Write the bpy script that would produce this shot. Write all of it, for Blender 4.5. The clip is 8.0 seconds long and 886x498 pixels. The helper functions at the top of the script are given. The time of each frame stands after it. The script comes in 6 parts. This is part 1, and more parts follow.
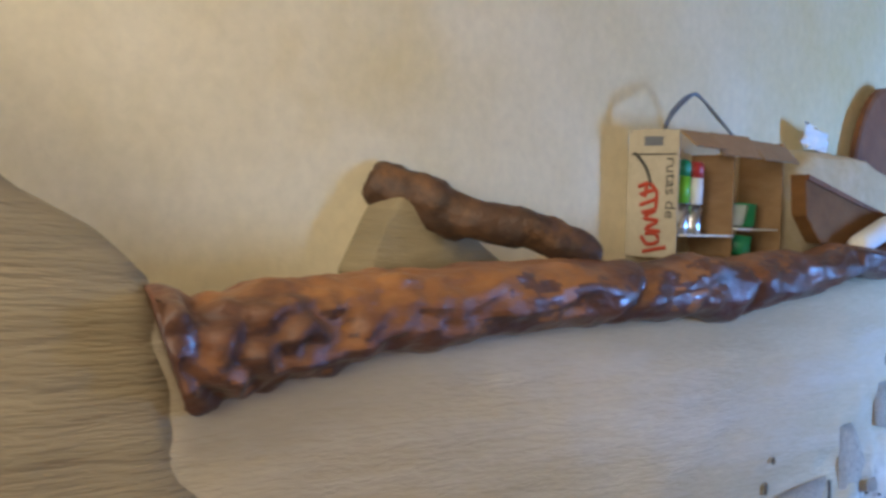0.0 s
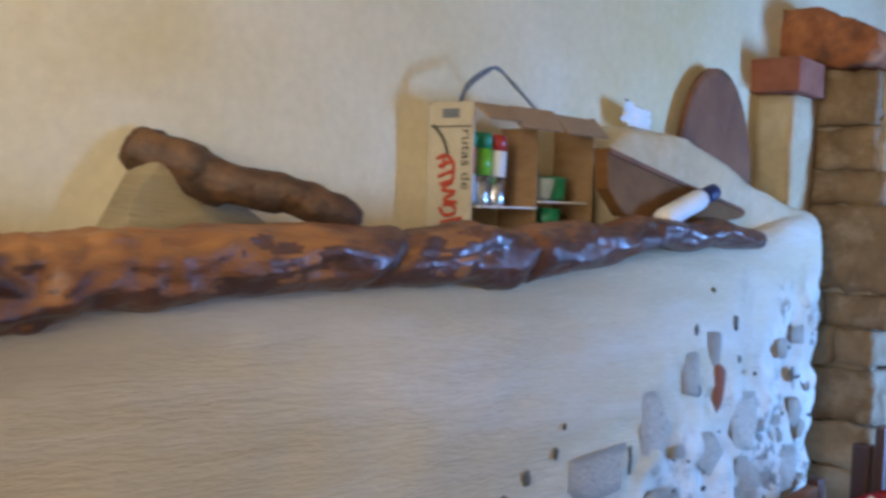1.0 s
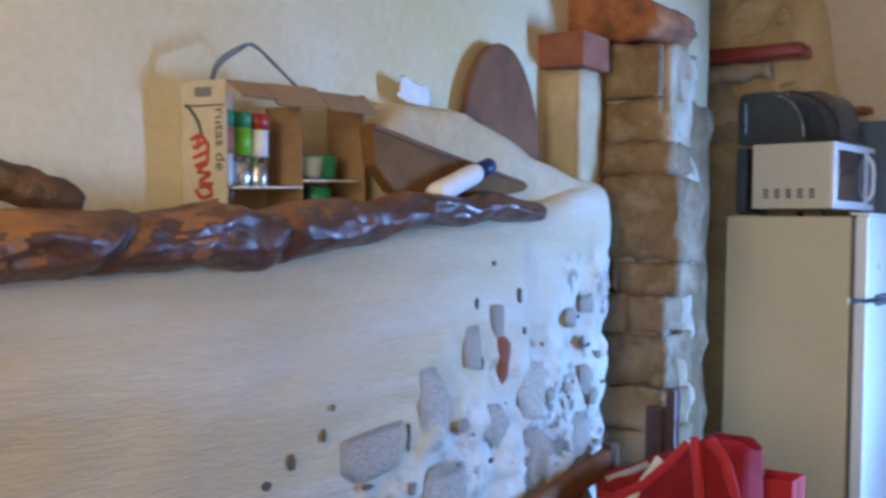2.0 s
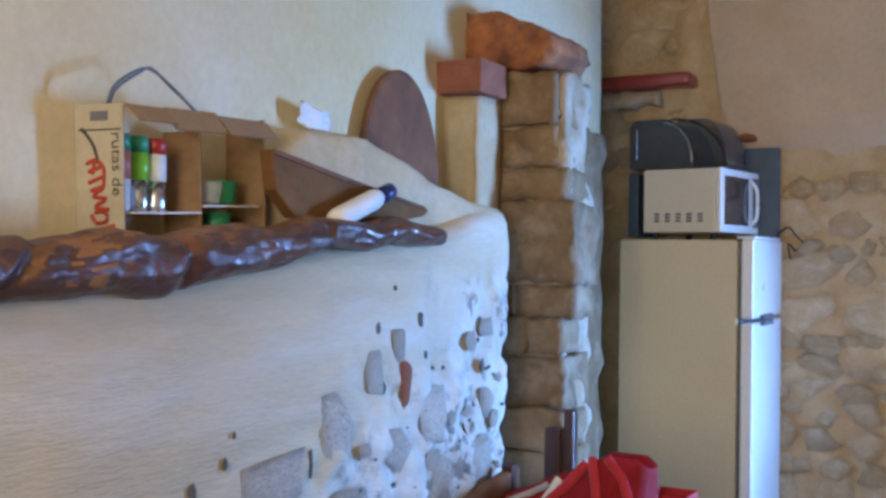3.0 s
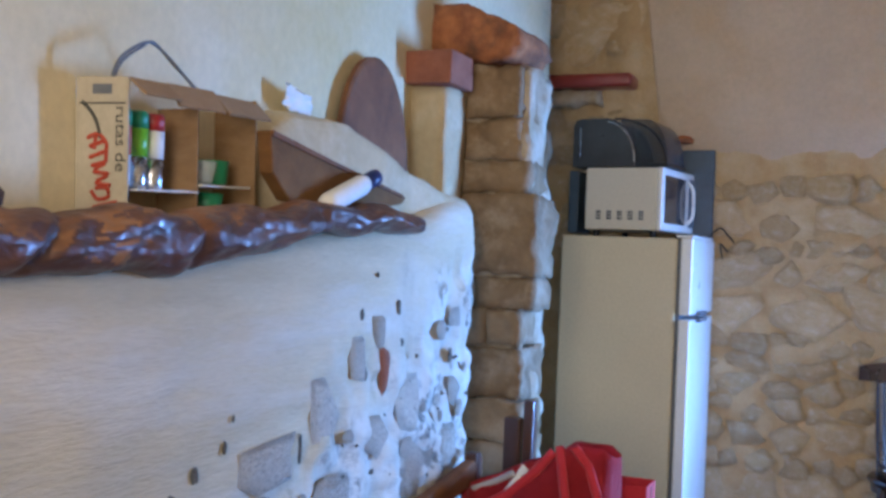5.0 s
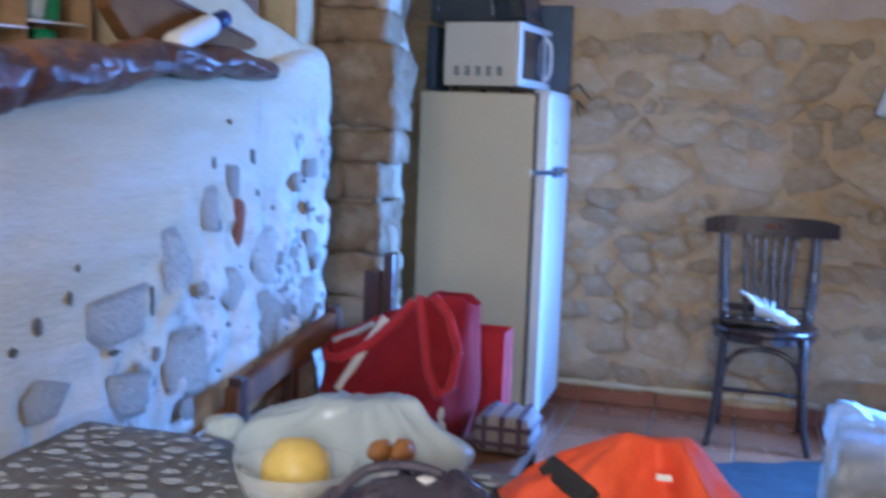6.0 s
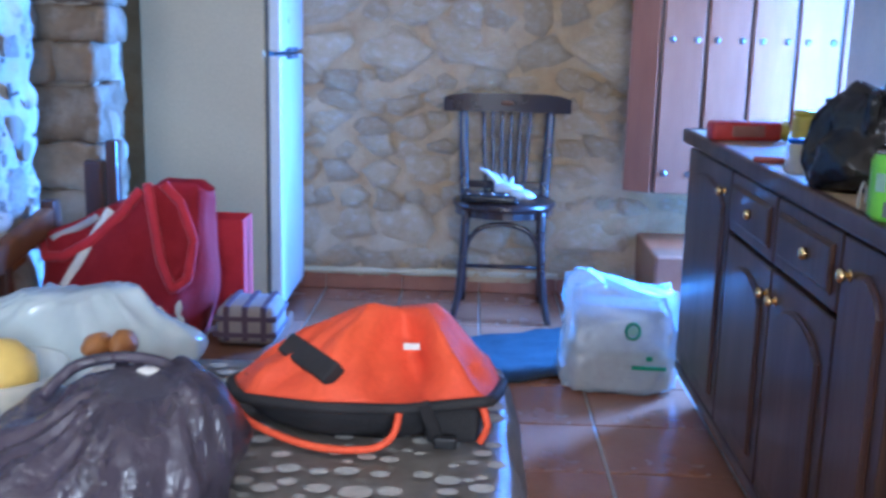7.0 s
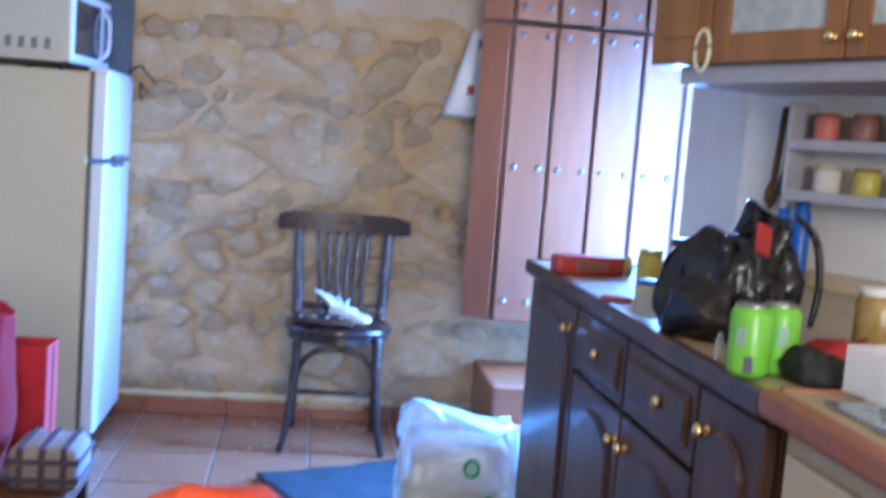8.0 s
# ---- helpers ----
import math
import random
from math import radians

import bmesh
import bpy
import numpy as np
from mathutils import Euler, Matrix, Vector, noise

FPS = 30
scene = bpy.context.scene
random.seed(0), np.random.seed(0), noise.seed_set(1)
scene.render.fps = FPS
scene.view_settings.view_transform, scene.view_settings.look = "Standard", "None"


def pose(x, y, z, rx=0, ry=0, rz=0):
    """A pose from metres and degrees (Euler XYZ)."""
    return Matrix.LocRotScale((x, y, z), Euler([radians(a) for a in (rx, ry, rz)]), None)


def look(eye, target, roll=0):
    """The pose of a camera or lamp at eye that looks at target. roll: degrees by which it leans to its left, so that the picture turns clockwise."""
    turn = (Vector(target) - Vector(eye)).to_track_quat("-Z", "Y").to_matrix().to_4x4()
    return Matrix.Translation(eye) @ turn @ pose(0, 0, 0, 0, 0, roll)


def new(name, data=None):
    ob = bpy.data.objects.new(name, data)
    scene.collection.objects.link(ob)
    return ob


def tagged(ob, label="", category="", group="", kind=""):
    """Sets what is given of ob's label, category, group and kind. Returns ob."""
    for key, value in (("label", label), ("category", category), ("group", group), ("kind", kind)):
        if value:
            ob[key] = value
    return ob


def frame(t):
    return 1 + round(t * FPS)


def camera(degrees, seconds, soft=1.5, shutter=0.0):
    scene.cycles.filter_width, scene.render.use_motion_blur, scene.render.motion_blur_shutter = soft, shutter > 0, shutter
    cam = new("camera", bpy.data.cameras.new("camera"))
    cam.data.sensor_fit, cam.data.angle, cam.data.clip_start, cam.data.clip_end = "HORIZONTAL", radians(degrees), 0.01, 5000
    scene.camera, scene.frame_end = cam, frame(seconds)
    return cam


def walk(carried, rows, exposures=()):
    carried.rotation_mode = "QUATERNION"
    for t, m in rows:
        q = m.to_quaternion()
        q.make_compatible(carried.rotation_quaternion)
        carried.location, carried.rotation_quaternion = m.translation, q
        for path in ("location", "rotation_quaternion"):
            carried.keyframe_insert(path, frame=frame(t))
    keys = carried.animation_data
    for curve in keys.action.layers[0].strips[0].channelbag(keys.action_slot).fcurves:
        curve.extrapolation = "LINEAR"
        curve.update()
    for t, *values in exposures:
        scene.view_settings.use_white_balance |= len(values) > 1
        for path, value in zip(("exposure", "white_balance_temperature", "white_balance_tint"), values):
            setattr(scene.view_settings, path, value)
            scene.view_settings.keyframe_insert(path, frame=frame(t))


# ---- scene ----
cam = camera(46.0, 8.0, soft=3.0, shutter=0.4)
PATH = [
    (0, (0.015, -0.825, 1.33), (-1.42, 0.57, 1.314), 3.4),
    (0.5, (0.118, -0.737, 1.315), (-1.306, 0.669, 1.298), 4.0),
    (1, (0.226, -0.64, 1.304), (-1.129, 0.831, 1.281), 3.3),
    (1.5, (0.298, -0.55, 1.298), (-0.974, 0.993, 1.276), 2.4),
    (2, (0.357, -0.492, 1.296), (-0.795, 1.143, 1.257), 1.0),
    (2.2, (0.357, -0.4927, 1.296), (-0.7424, 1.1772, 1.2452), 0.7),
    (3.3, (0.3537, -0.5173, 1.2973), (-0.6226, 1.228, 1.325), 0.79),
    (3.5, (0.352, -0.525, 1.298), (-0.629, 1.217, 1.327), 1.0),
    (4, (0.312, -0.549, 1.312), (-0.592, 1.235, 1.335), 1.5),
    (4.2, (0.2846, -0.5613, 1.3103), (-0.5964, 1.2339, 1.3455), 1.71),
    (5.3, (0.1492, -0.6217, 1.2613), (-0.6058, 1.2299, 1.2221), 2.47),
    (5.5, (0.144, -0.624, 1.25), (-0.568, 1.243, 1.154), 2.4),
    (6, (0.161, -0.567, 1.223), (-0.377, 1.345, 0.991), 2.1),
    (6.5, (0.162, -0.526, 1.194), (-0.09, 1.431, 0.863), 2.2),
    (7, (0.16, -0.461, 1.173), (0.109, 1.494, 0.755), 1.4),
    (7.5, (0.156, -0.36, 1.166), (0.251, 1.603, 0.791), 3.0),
    (8, (0.147, -0.288, 1.195), (0.408, 1.686, 1.003), 4.4),
]
EXPOSURES = [
    (0, 0.0, 5500, 12), (2, 0.06, 5800, 16), (3.5, 0.08, 5850, 17), (4.2, 0.08, 5800, 17), (5.5, 0.10, 5200, 18),
    (6.5, 0.10, 4420, 21), (7, 0.46, 4250, 18), (7.5, 0.58, 4500, 18), (8, 0.72, 4800, 19),
]
walk(cam, [(t, look(eye, target, roll)) for t, eye, target, roll in PATH], EXPOSURES)

# ---- world and light ----
world = bpy.data.worlds.new("sky")
scene.world = world
world.use_nodes = True
sky = world.node_tree.nodes.new("ShaderNodeTexSky")
sky.sky_type, sky.sun_disc = "NISHITA", False
sky.sun_elevation, sky.sun_rotation = radians(48), radians(100)
world.node_tree.nodes["Background"].inputs["Strength"].default_value = 0.05
world.node_tree.links.new(sky.outputs[0], world.node_tree.nodes["Background"].inputs["Color"])


def area_lamp(name, m, sx, sy, power, color):
    d = bpy.data.lights.new(name, "AREA")
    d.shape, d.size, d.size_y, d.energy, d.color = "RECTANGLE", sx, sy, power, color
    ob = new(name, d)
    ob.matrix_world = m
    return ob


def sun_lamp():
    d = bpy.data.lights.new("sun", "SUN")
    d.energy, d.angle, d.color = 2.0, radians(0.6), (1.0, 0.95, 0.86)
    ob = new("sun", d)
    ob.matrix_world = look((4.2, 4.35, 7), (1.2, 3.95, 0.3))
    return ob


sun_lamp()
# sky light through the doorway, and added warm fill from an unseen back opening
area_lamp("doorway_sky", look((1.72, 3.52, 1.02), (-0.2, 2.2, 0.42)), 0.42, 1.3, 140, (0.22, 0.48, 1.0)).data.spread = radians(112)
area_lamp("back_fill", look((0.75, -3.42, 1.6), (0.5, 1.5, 1.1)), 1.5, 1.2, 104, (1.0, 0.87, 0.62))
# added warm fill light, unseen, high up near the camera
warm_fill = bpy.data.lights.new("warm_fill", "POINT")
warm_fill.energy, warm_fill.color, warm_fill.shadow_soft_size = 26, (1.0, 0.83, 0.58), 0.12
new("warm_fill", warm_fill).location = (-0.3, -0.9, 2.35)

# ---- materials ----


def material(name, c1, c2=None, rough=0.6, metal=0.0, scale=12.0, bump=0.2, fine=90.0, stain=None, stain_scale=2.0,
             stretch=(1, 1, 1), trans=0.0, alpha=1.0, coat=0.0, vary=0.0, sheen=0.0, bump_dist=0.01):
    """Two-scale noise colour with fine relief; stain is a third colour in large blotches."""
    m = bpy.data.materials.new(name)
    m.use_nodes = True
    nt = m.node_tree
    N, L = nt.nodes, nt.links
    bsdf = N["Principled BSDF"]
    co = N.new("ShaderNodeTexCoord")
    mp = N.new("ShaderNodeMapping")
    mp.inputs["Scale"].default_value = stretch
    L.new(co.outputs["Object"], mp.inputs["Vector"])

    def noise_tex(s, detail, rough_=0.6):
        n = N.new("ShaderNodeTexNoise")
        n.inputs["Scale"].default_value, n.inputs["Detail"].default_value, n.inputs["Roughness"].default_value = s, detail, rough_
        L.new(mp.outputs[0], n.inputs["Vector"])
        return n

    def mix(fac, a, b, lo=0.35, hi=0.65):
        r = N.new("ShaderNodeMapRange")
        r.inputs[1].default_value, r.inputs[2].default_value = lo, hi
        L.new(fac, r.inputs[0])
        x = N.new("ShaderNodeMix")
        x.data_type = "RGBA"
        L.new(r.outputs[0], x.inputs[0])
        for sock, v in ((x.inputs[6], a), (x.inputs[7], b)):
            if isinstance(v, tuple):
                sock.default_value = (*v, 1)
            else:
                L.new(v, sock)
        return x.outputs[2]

    c2 = c2 or tuple(v * 0.8 for v in c1)
    big, small = noise_tex(scale, 4), noise_tex(fine, 3)
    col = mix(big.outputs[0], c1, c2)
    if stain:
        col = mix(noise_tex(stain_scale, 5, 0.65).outputs[0], col, stain, 0.5, 0.68)
    dark = N.new("ShaderNodeHueSaturation")
    mr = N.new("ShaderNodeMapRange")
    mr.inputs[3].default_value, mr.inputs[4].default_value = 0.86, 1.12
    L.new(small.outputs[0], mr.inputs[0])
    val = mr.outputs[0]
    if vary:
        info = N.new("ShaderNodeObjectInfo")
        mv = N.new("ShaderNodeMapRange")
        mv.inputs[3].default_value, mv.inputs[4].default_value = 1 - vary, 1 + vary
        L.new(info.outputs["Random"], mv.inputs[0])
        mul = N.new("ShaderNodeMath")
        mul.operation = "MULTIPLY"
        L.new(val, mul.inputs[0])
        L.new(mv.outputs[0], mul.inputs[1])
        val = mul.outputs[0]
    L.new(val, dark.inputs["Value"])
    L.new(col, dark.inputs["Color"])
    L.new(dark.outputs[0], bsdf.inputs["Base Color"])
    rr = N.new("ShaderNodeMapRange")
    rr.inputs[3].default_value, rr.inputs[4].default_value = max(rough - 0.1, 0.02), min(rough + 0.12, 1)
    L.new(big.outputs[0], rr.inputs[0])
    L.new(rr.outputs[0], bsdf.inputs["Roughness"])
    bsdf.inputs["Metallic"].default_value = metal
    bsdf.inputs["Transmission Weight"].default_value = trans
    bsdf.inputs["Alpha"].default_value = alpha
    bsdf.inputs["Coat Weight"].default_value = coat
    bsdf.inputs["Sheen Weight"].default_value = sheen
    if bump:
        add = N.new("ShaderNodeMath")
        add.operation = "MULTIPLY_ADD"
        add.inputs[1].default_value = 0.35
        L.new(small.outputs[0], add.inputs[0])
        L.new(big.outputs[0], add.inputs[2])
        b = N.new("ShaderNodeBump")
        b.inputs["Strength"].default_value, b.inputs["Distance"].default_value = bump, bump_dist
        L.new(add.outputs[0], b.inputs["Height"])
        L.new(b.outputs[0], bsdf.inputs["Normal"])
    return m


M = {}
M["cream"] = material("cream_plaster", (0.66, 0.58, 0.39), (0.60, 0.51, 0.31), 0.85, scale=3, bump=0.35, fine=45, stain=(0.58, 0.47, 0.24), stain_scale=1.2)
M["lowplaster"] = material("trowelled_plaster", (0.58, 0.49, 0.33), (0.50, 0.41, 0.26), 0.8, scale=5, bump=0.8, fine=60, stain=(0.62, 0.56, 0.45), stain_scale=2.5, stretch=(1, 0.5, 3.2))
M["pinkplaster"] = material("pink_plaster", (0.60, 0.48, 0.36), (0.53, 0.42, 0.305), 0.88, scale=3, bump=0.5, fine=50, stain=(0.57, 0.42, 0.27), stain_scale=2.2)
M["mortar"] = material("sandy_mortar", (0.54, 0.39, 0.21), (0.46, 0.315, 0.155), 0.92, scale=9, bump=0.8, fine=70, stain=(0.57, 0.45, 0.28), stain_scale=3)
M["stone"] = material("limestone", (0.56, 0.43, 0.26), (0.47, 0.34, 0.18), 0.88, scale=10, bump=1.0, fine=60, vary=0.14, stain=(0.62, 0.52, 0.37), stain_scale=5)
# Smoke-dark mound plaster, also used as shade colour below the branch.
M["smoky"] = material("smoky_and_shaded_plaster", (0.30, 0.24, 0.14), (0.23, 0.18, 0.10), 0.85, scale=5, bump=0.9, fine=40, stain=(0.22, 0.18, 0.11), stain_scale=3, stretch=(1, 0.5, 5))
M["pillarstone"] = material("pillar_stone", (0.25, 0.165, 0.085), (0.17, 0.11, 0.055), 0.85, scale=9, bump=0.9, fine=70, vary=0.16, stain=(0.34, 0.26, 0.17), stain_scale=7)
M["greystone"] = material("grey_stone", (0.57, 0.52, 0.43), (0.48, 0.43, 0.34), 0.8, scale=14, bump=1.0, fine=60, vary=0.10, stain=(0.32, 0.29, 0.24), stain_scale=18)
M["pit"] = material("pit_shade", (0.15, 0.135, 0.11), (0.22, 0.195, 0.16), 0.9, scale=30, bump=0.8)
M["brick"] = material("terracotta_brick", (0.30, 0.105, 0.055), (0.22, 0.075, 0.04), 0.85, scale=14, bump=0.6, fine=110)
M["slab"] = material("rough_terracotta", (0.42, 0.16, 0.055), (0.24, 0.085, 0.035), 0.9, scale=12, bump=1.0, fine=60, stain=(0.12, 0.06, 0.035), stain_scale=7)
M["redtile"] = material("red_glazed_tile", (0.30, 0.05, 0.04), (0.24, 0.04, 0.035), 0.3, scale=8, bump=0.2, coat=0.3)
M["log"] = material("varnished_log", (0.30, 0.13, 0.035), (0.14, 0.055, 0.022), 0.5, scale=13, bump=1.0, fine=60, stain=(0.07, 0.032, 0.02), stain_scale=8, stretch=(1, 0.4, 1), coat=0.08)
M["darkwood"] = material("dark_wood", (0.075, 0.03, 0.015), (0.04, 0.017, 0.010), 0.35, scale=8, bump=0.3, fine=60, stretch=(1, 1, 0.25), coat=0.2)
M["chairwood"] = material("chair_wood", (0.035, 0.016, 0.012), (0.02, 0.010, 0.009), 0.28, scale=8, bump=0.15, coat=0.4)
M["boardwood"] = material("board_wood", (0.20, 0.078, 0.022), (0.125, 0.046, 0.014), 0.78, scale=7, bump=0.3, stretch=(1, 1, 0.3), stain=(0.07, 0.028, 0.010), stain_scale=5)
M["bark"] = material("dark_bark", (0.085, 0.040, 0.018), (0.035, 0.018, 0.011), 0.6, scale=16, bump=1.0, fine=60, stain=(0.16, 0.075, 0.025), stain_scale=9)
M["wedgewood"] = material("wedge_wood", (0.20, 0.090, 0.020), (0.125, 0.055, 0.013), 0.9, scale=8, bump=0.4, stretch=(1, 0.4, 1.5))
M["leafwood"] = material("shutter_wood", (0.37, 0.155, 0.08), (0.30, 0.12, 0.06), 0.42, scale=7, bump=0.3, fine=40, stretch=(1, 1, 0.15), vary=0.06)
M["cabwood"] = material("dark_cabinet_wood", (0.068, 0.033, 0.019), (0.038, 0.018, 0.012), 0.36, scale=6, bump=0.25, fine=50, stretch=(1, 1, 0.2), coat=0.15)
M["oak"] = material("honey_oak", (0.33, 0.145, 0.03), (0.23, 0.095, 0.02), 0.38, scale=8, bump=0.25, fine=50, stretch=(1, 1, 0.25))
M["worktop"] = material("beige_laminate", (0.50, 0.40, 0.24), (0.44, 0.34, 0.19), 0.35, scale=30, bump=0.05)
M["cloth"] = material("patterned_oilcloth", (0.42, 0.40, 0.37), (0.33, 0.31, 0.28), 0.3, scale=20, bump=0.1, stain=(0.29, 0.26, 0.22), stain_scale=9)
M["dots"] = material("pale_cloth_dots", (0.52, 0.52, 0.50), (0.42, 0.42, 0.39), 0.26, scale=25, bump=0.05)
M["tile"] = material("terracotta_floor_tile", (0.36, 0.165, 0.09), (0.31, 0.135, 0.072), 0.24, scale=3, bump=0.04, fine=40, vary=0.05)
M["grout"] = material("pale_grout", (0.55, 0.50, 0.44), (0.46, 0.41, 0.35), 0.8, scale=20)
M["skirt"] = material("terracotta_skirting", (0.34, 0.135, 0.065), (0.27, 0.105, 0.05), 0.4, scale=6, bump=0.1, vary=0.06)
M["whitewall"] = material("white_wall", (0.70, 0.66, 0.58), (0.63, 0.59, 0.51), 0.7, scale=4, bump=0.2)
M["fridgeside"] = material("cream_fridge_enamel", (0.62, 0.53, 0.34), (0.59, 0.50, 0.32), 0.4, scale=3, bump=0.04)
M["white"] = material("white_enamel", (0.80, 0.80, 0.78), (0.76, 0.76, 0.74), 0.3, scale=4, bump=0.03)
M["blackplastic"] = material("black_plastic", (0.020, 0.020, 0.022), (0.014, 0.014, 0.016), 0.3, bump=0.08)
M["blackglass"] = material("dark_glass", (0.03, 0.03, 0.035), None, 0.08, bump=0.0, coat=0.5)
M["greyplastic"] = material("grey_plastic", (0.14, 0.15, 0.17), (0.11, 0.12, 0.14), 0.4, bump=0.1)
M["rackgrey"] = material("lilac_grey_laminate", (0.42, 0.40, 0.42), (0.37, 0.355, 0.37), 0.45, bump=0.05)
M["slateblue"] = material("slate_blue_tray", (0.06, 0.10, 0.15), (0.05, 0.08, 0.12), 0.45, bump=0.1)
M["card"] = material("brown_cardboard", (0.29, 0.175, 0.08), (0.24, 0.14, 0.06), 0.85, scale=14, bump=0.15, stretch=(1, 1, 3))
M["cardpale"] = material("pale_printed_card", (0.60, 0.56, 0.48), (0.55, 0.51, 0.43), 0.8, scale=14, bump=0.1)
M["ink"] = material("dark_ink", (0.06, 0.06, 0.05), None, 0.8, bump=0)
M["redink"] = material("red_ink", (0.42, 0.055, 0.025), None, 0.8, bump=0)
M["paper"] = material("white_paper", (0.74, 0.73, 0.70), (0.68, 0.67, 0.64), 0.8, scale=10, bump=0.1)
M["green"] = material("green_print", (0.03, 0.26, 0.11), (0.02, 0.19, 0.08), 0.4, bump=0.05)
M["lime"] = material("lime_green_print", (0.20, 0.52, 0.03), (0.17, 0.45, 0.025), 0.3, bump=0.05)
M["red"] = material("red_print", (0.42, 0.03, 0.022), (0.32, 0.024, 0.018), 0.4, bump=0.05)
M["orangeprint"] = material("orange_print", (0.55, 0.16, 0.10), (0.5, 0.12, 0.08), 0.5, bump=0.05)
M["redfabric"] = material("red_felt", (0.50, 0.02, 0.032), (0.42, 0.016, 0.026), 0.85, scale=16, bump=0.35, fine=180, sheen=0.2)
M["orange"] = material("orange_nylon", (0.78, 0.10, 0.018), (0.66, 0.072, 0.014), 0.68, scale=12, bump=0.2, fine=160)
M["blackfabric"] = material("black_webbing", (0.022, 0.020, 0.022), (0.015, 0.014, 0.015), 0.75, bump=0.3, fine=220)
M["bluemat"] = material("blue_woven_mat", (0.030, 0.040, 0.050), (0.020, 0.027, 0.036), 0.95, scale=40, bump=0.8, fine=200, stretch=(1, 4, 1))
M["melon"] = material("yellow_fruit_skin", (0.74, 0.55, 0.13), (0.68, 0.47, 0.09), 0.4, scale=9, bump=0.08)
M["bread"] = material("brown_bun", (0.36, 0.16, 0.035), (0.26, 0.10, 0.02), 0.5, scale=22, bump=0.3)
M["whitebag"] = material("white_plastic_bag", (0.72, 0.74, 0.74), (0.66, 0.68, 0.68), 0.32, scale=8, bump=0.25, fine=35)
M["clearbag"] = material("milky_plastic_bag", (0.68, 0.78, 0.80), (0.58, 0.68, 0.70), 0.18, scale=6, bump=0.6, fine=22, alpha=0.62)
M["darkbag"] = material("brown_plastic_bag", (0.085, 0.070, 0.100), (0.052, 0.044, 0.066), 0.2, scale=6, bump=0.9, fine=22, alpha=0.88, stretch=(4, 4, 0.8))
M["blackbag"] = material("black_plastic_bag", (0.008, 0.008, 0.009), (0.012, 0.012, 0.013), 0.22, scale=14, bump=0.7, fine=40)
M["clear"] = material("clear_plastic", (0.85, 0.90, 0.92), (0.82, 0.88, 0.90), 0.08, bump=0.05, alpha=0.33)
M["frosted"] = material("frosted_glass", (0.62, 0.64, 0.60), (0.45, 0.47, 0.44), 0.35, scale=30, bump=0.5, fine=60, alpha=0.8)
M["brass"] = material("polished_brass", (0.80, 0.62, 0.30), (0.72, 0.52, 0.22), 0.22, metal=1.0, bump=0)
M["ivory"] = material("ivory_ceramic", (0.75, 0.68, 0.50), (0.7, 0.62, 0.44), 0.25, bump=0.03)
M["steel"] = material("brushed_steel", (0.60, 0.62, 0.64), (0.52, 0.54, 0.56), 0.25, metal=1.0, bump=0.05)
M["iron"] = material("nail_iron", (0.42, 0.45, 0.50), (0.30, 0.33, 0.38), 0.3, metal=1.0, bump=0.1)
M["blueplastic"] = material("blue_plastic", (0.015, 0.10, 0.45), (0.012, 0.08, 0.36), 0.35, bump=0.05)
M["navy"] = material("navy_cap", (0.01, 0.02, 0.10), None, 0.4, bump=0.05)
M["yellow"] = material("yellow_wax", (0.50, 0.42, 0.05), (0.44, 0.36, 0.04), 0.35, bump=0.1)
M["jarfood"] = material("golden_preserve", (0.36, 0.24, 0.06), (0.26, 0.17, 0.04), 0.25, scale=30, bump=0.2)
M["plaid"] = material("plaid_base", (0.36, 0.31, 0.27), (0.30, 0.25, 0.22), 0.85, bump=0.3, fine=200)
M["plaiddark"] = material("plaid_stripe", (0.13, 0.085, 0.11), (0.10, 0.065, 0.085), 0.85, bump=0.3, fine=200)
M["pinkpot"] = material("pink_brown_pot", (0.28, 0.12, 0.09), (0.2, 0.08, 0.06), 0.5, bump=0.1)

M["logdark"] = material("varnished_bark_shade", (0.115, 0.052, 0.034), (0.06, 0.029, 0.021), 0.40, scale=16, bump=1.0, fine=60, stain=(0.17, 0.075, 0.032), stain_scale=10, stretch=(1, 0.4, 1), coat=0.18)
M["tanplaster"] = material("tan_plaster", (0.50, 0.40, 0.24), (0.43, 0.34, 0.20), 0.85, scale=6, bump=0.5, fine=55, stain=(0.56, 0.48, 0.33), stain_scale=4)
M["palemortar"] = material("pale_mortar", (0.48, 0.41, 0.31), (0.34, 0.26, 0.16), 0.85, scale=8, bump=0.9, fine=50, stain=(0.27, 0.19, 0.11), stain_scale=6)
M["cardgrey"] = material("worn_printed_card", (0.46, 0.41, 0.31), (0.40, 0.35, 0.26), 0.85, scale=14, bump=0.1)
M["smoked"] = material("smoked_plastic", (0.06, 0.065, 0.075), (0.045, 0.05, 0.06), 0.12, bump=0.03, alpha=0.55)
M["bagfilm"] = material("thin_white_bag_film", (0.70, 0.75, 0.76), (0.62, 0.67, 0.68), 0.26, scale=7, bump=0.45, fine=26, alpha=0.5)
M["ivorywhite"] = material("ivory_enamel", (0.66, 0.62, 0.53), (0.63, 0.59, 0.50), 0.4, scale=3, bump=0.04)
M["palegreen"] = material("pale_green_print", (0.30, 0.48, 0.36), None, 0.4, bump=0.0)
M["panelgrey"] = material("dark_grey_panel", (0.055, 0.058, 0.062), (0.04, 0.042, 0.046), 0.3, bump=0.05)


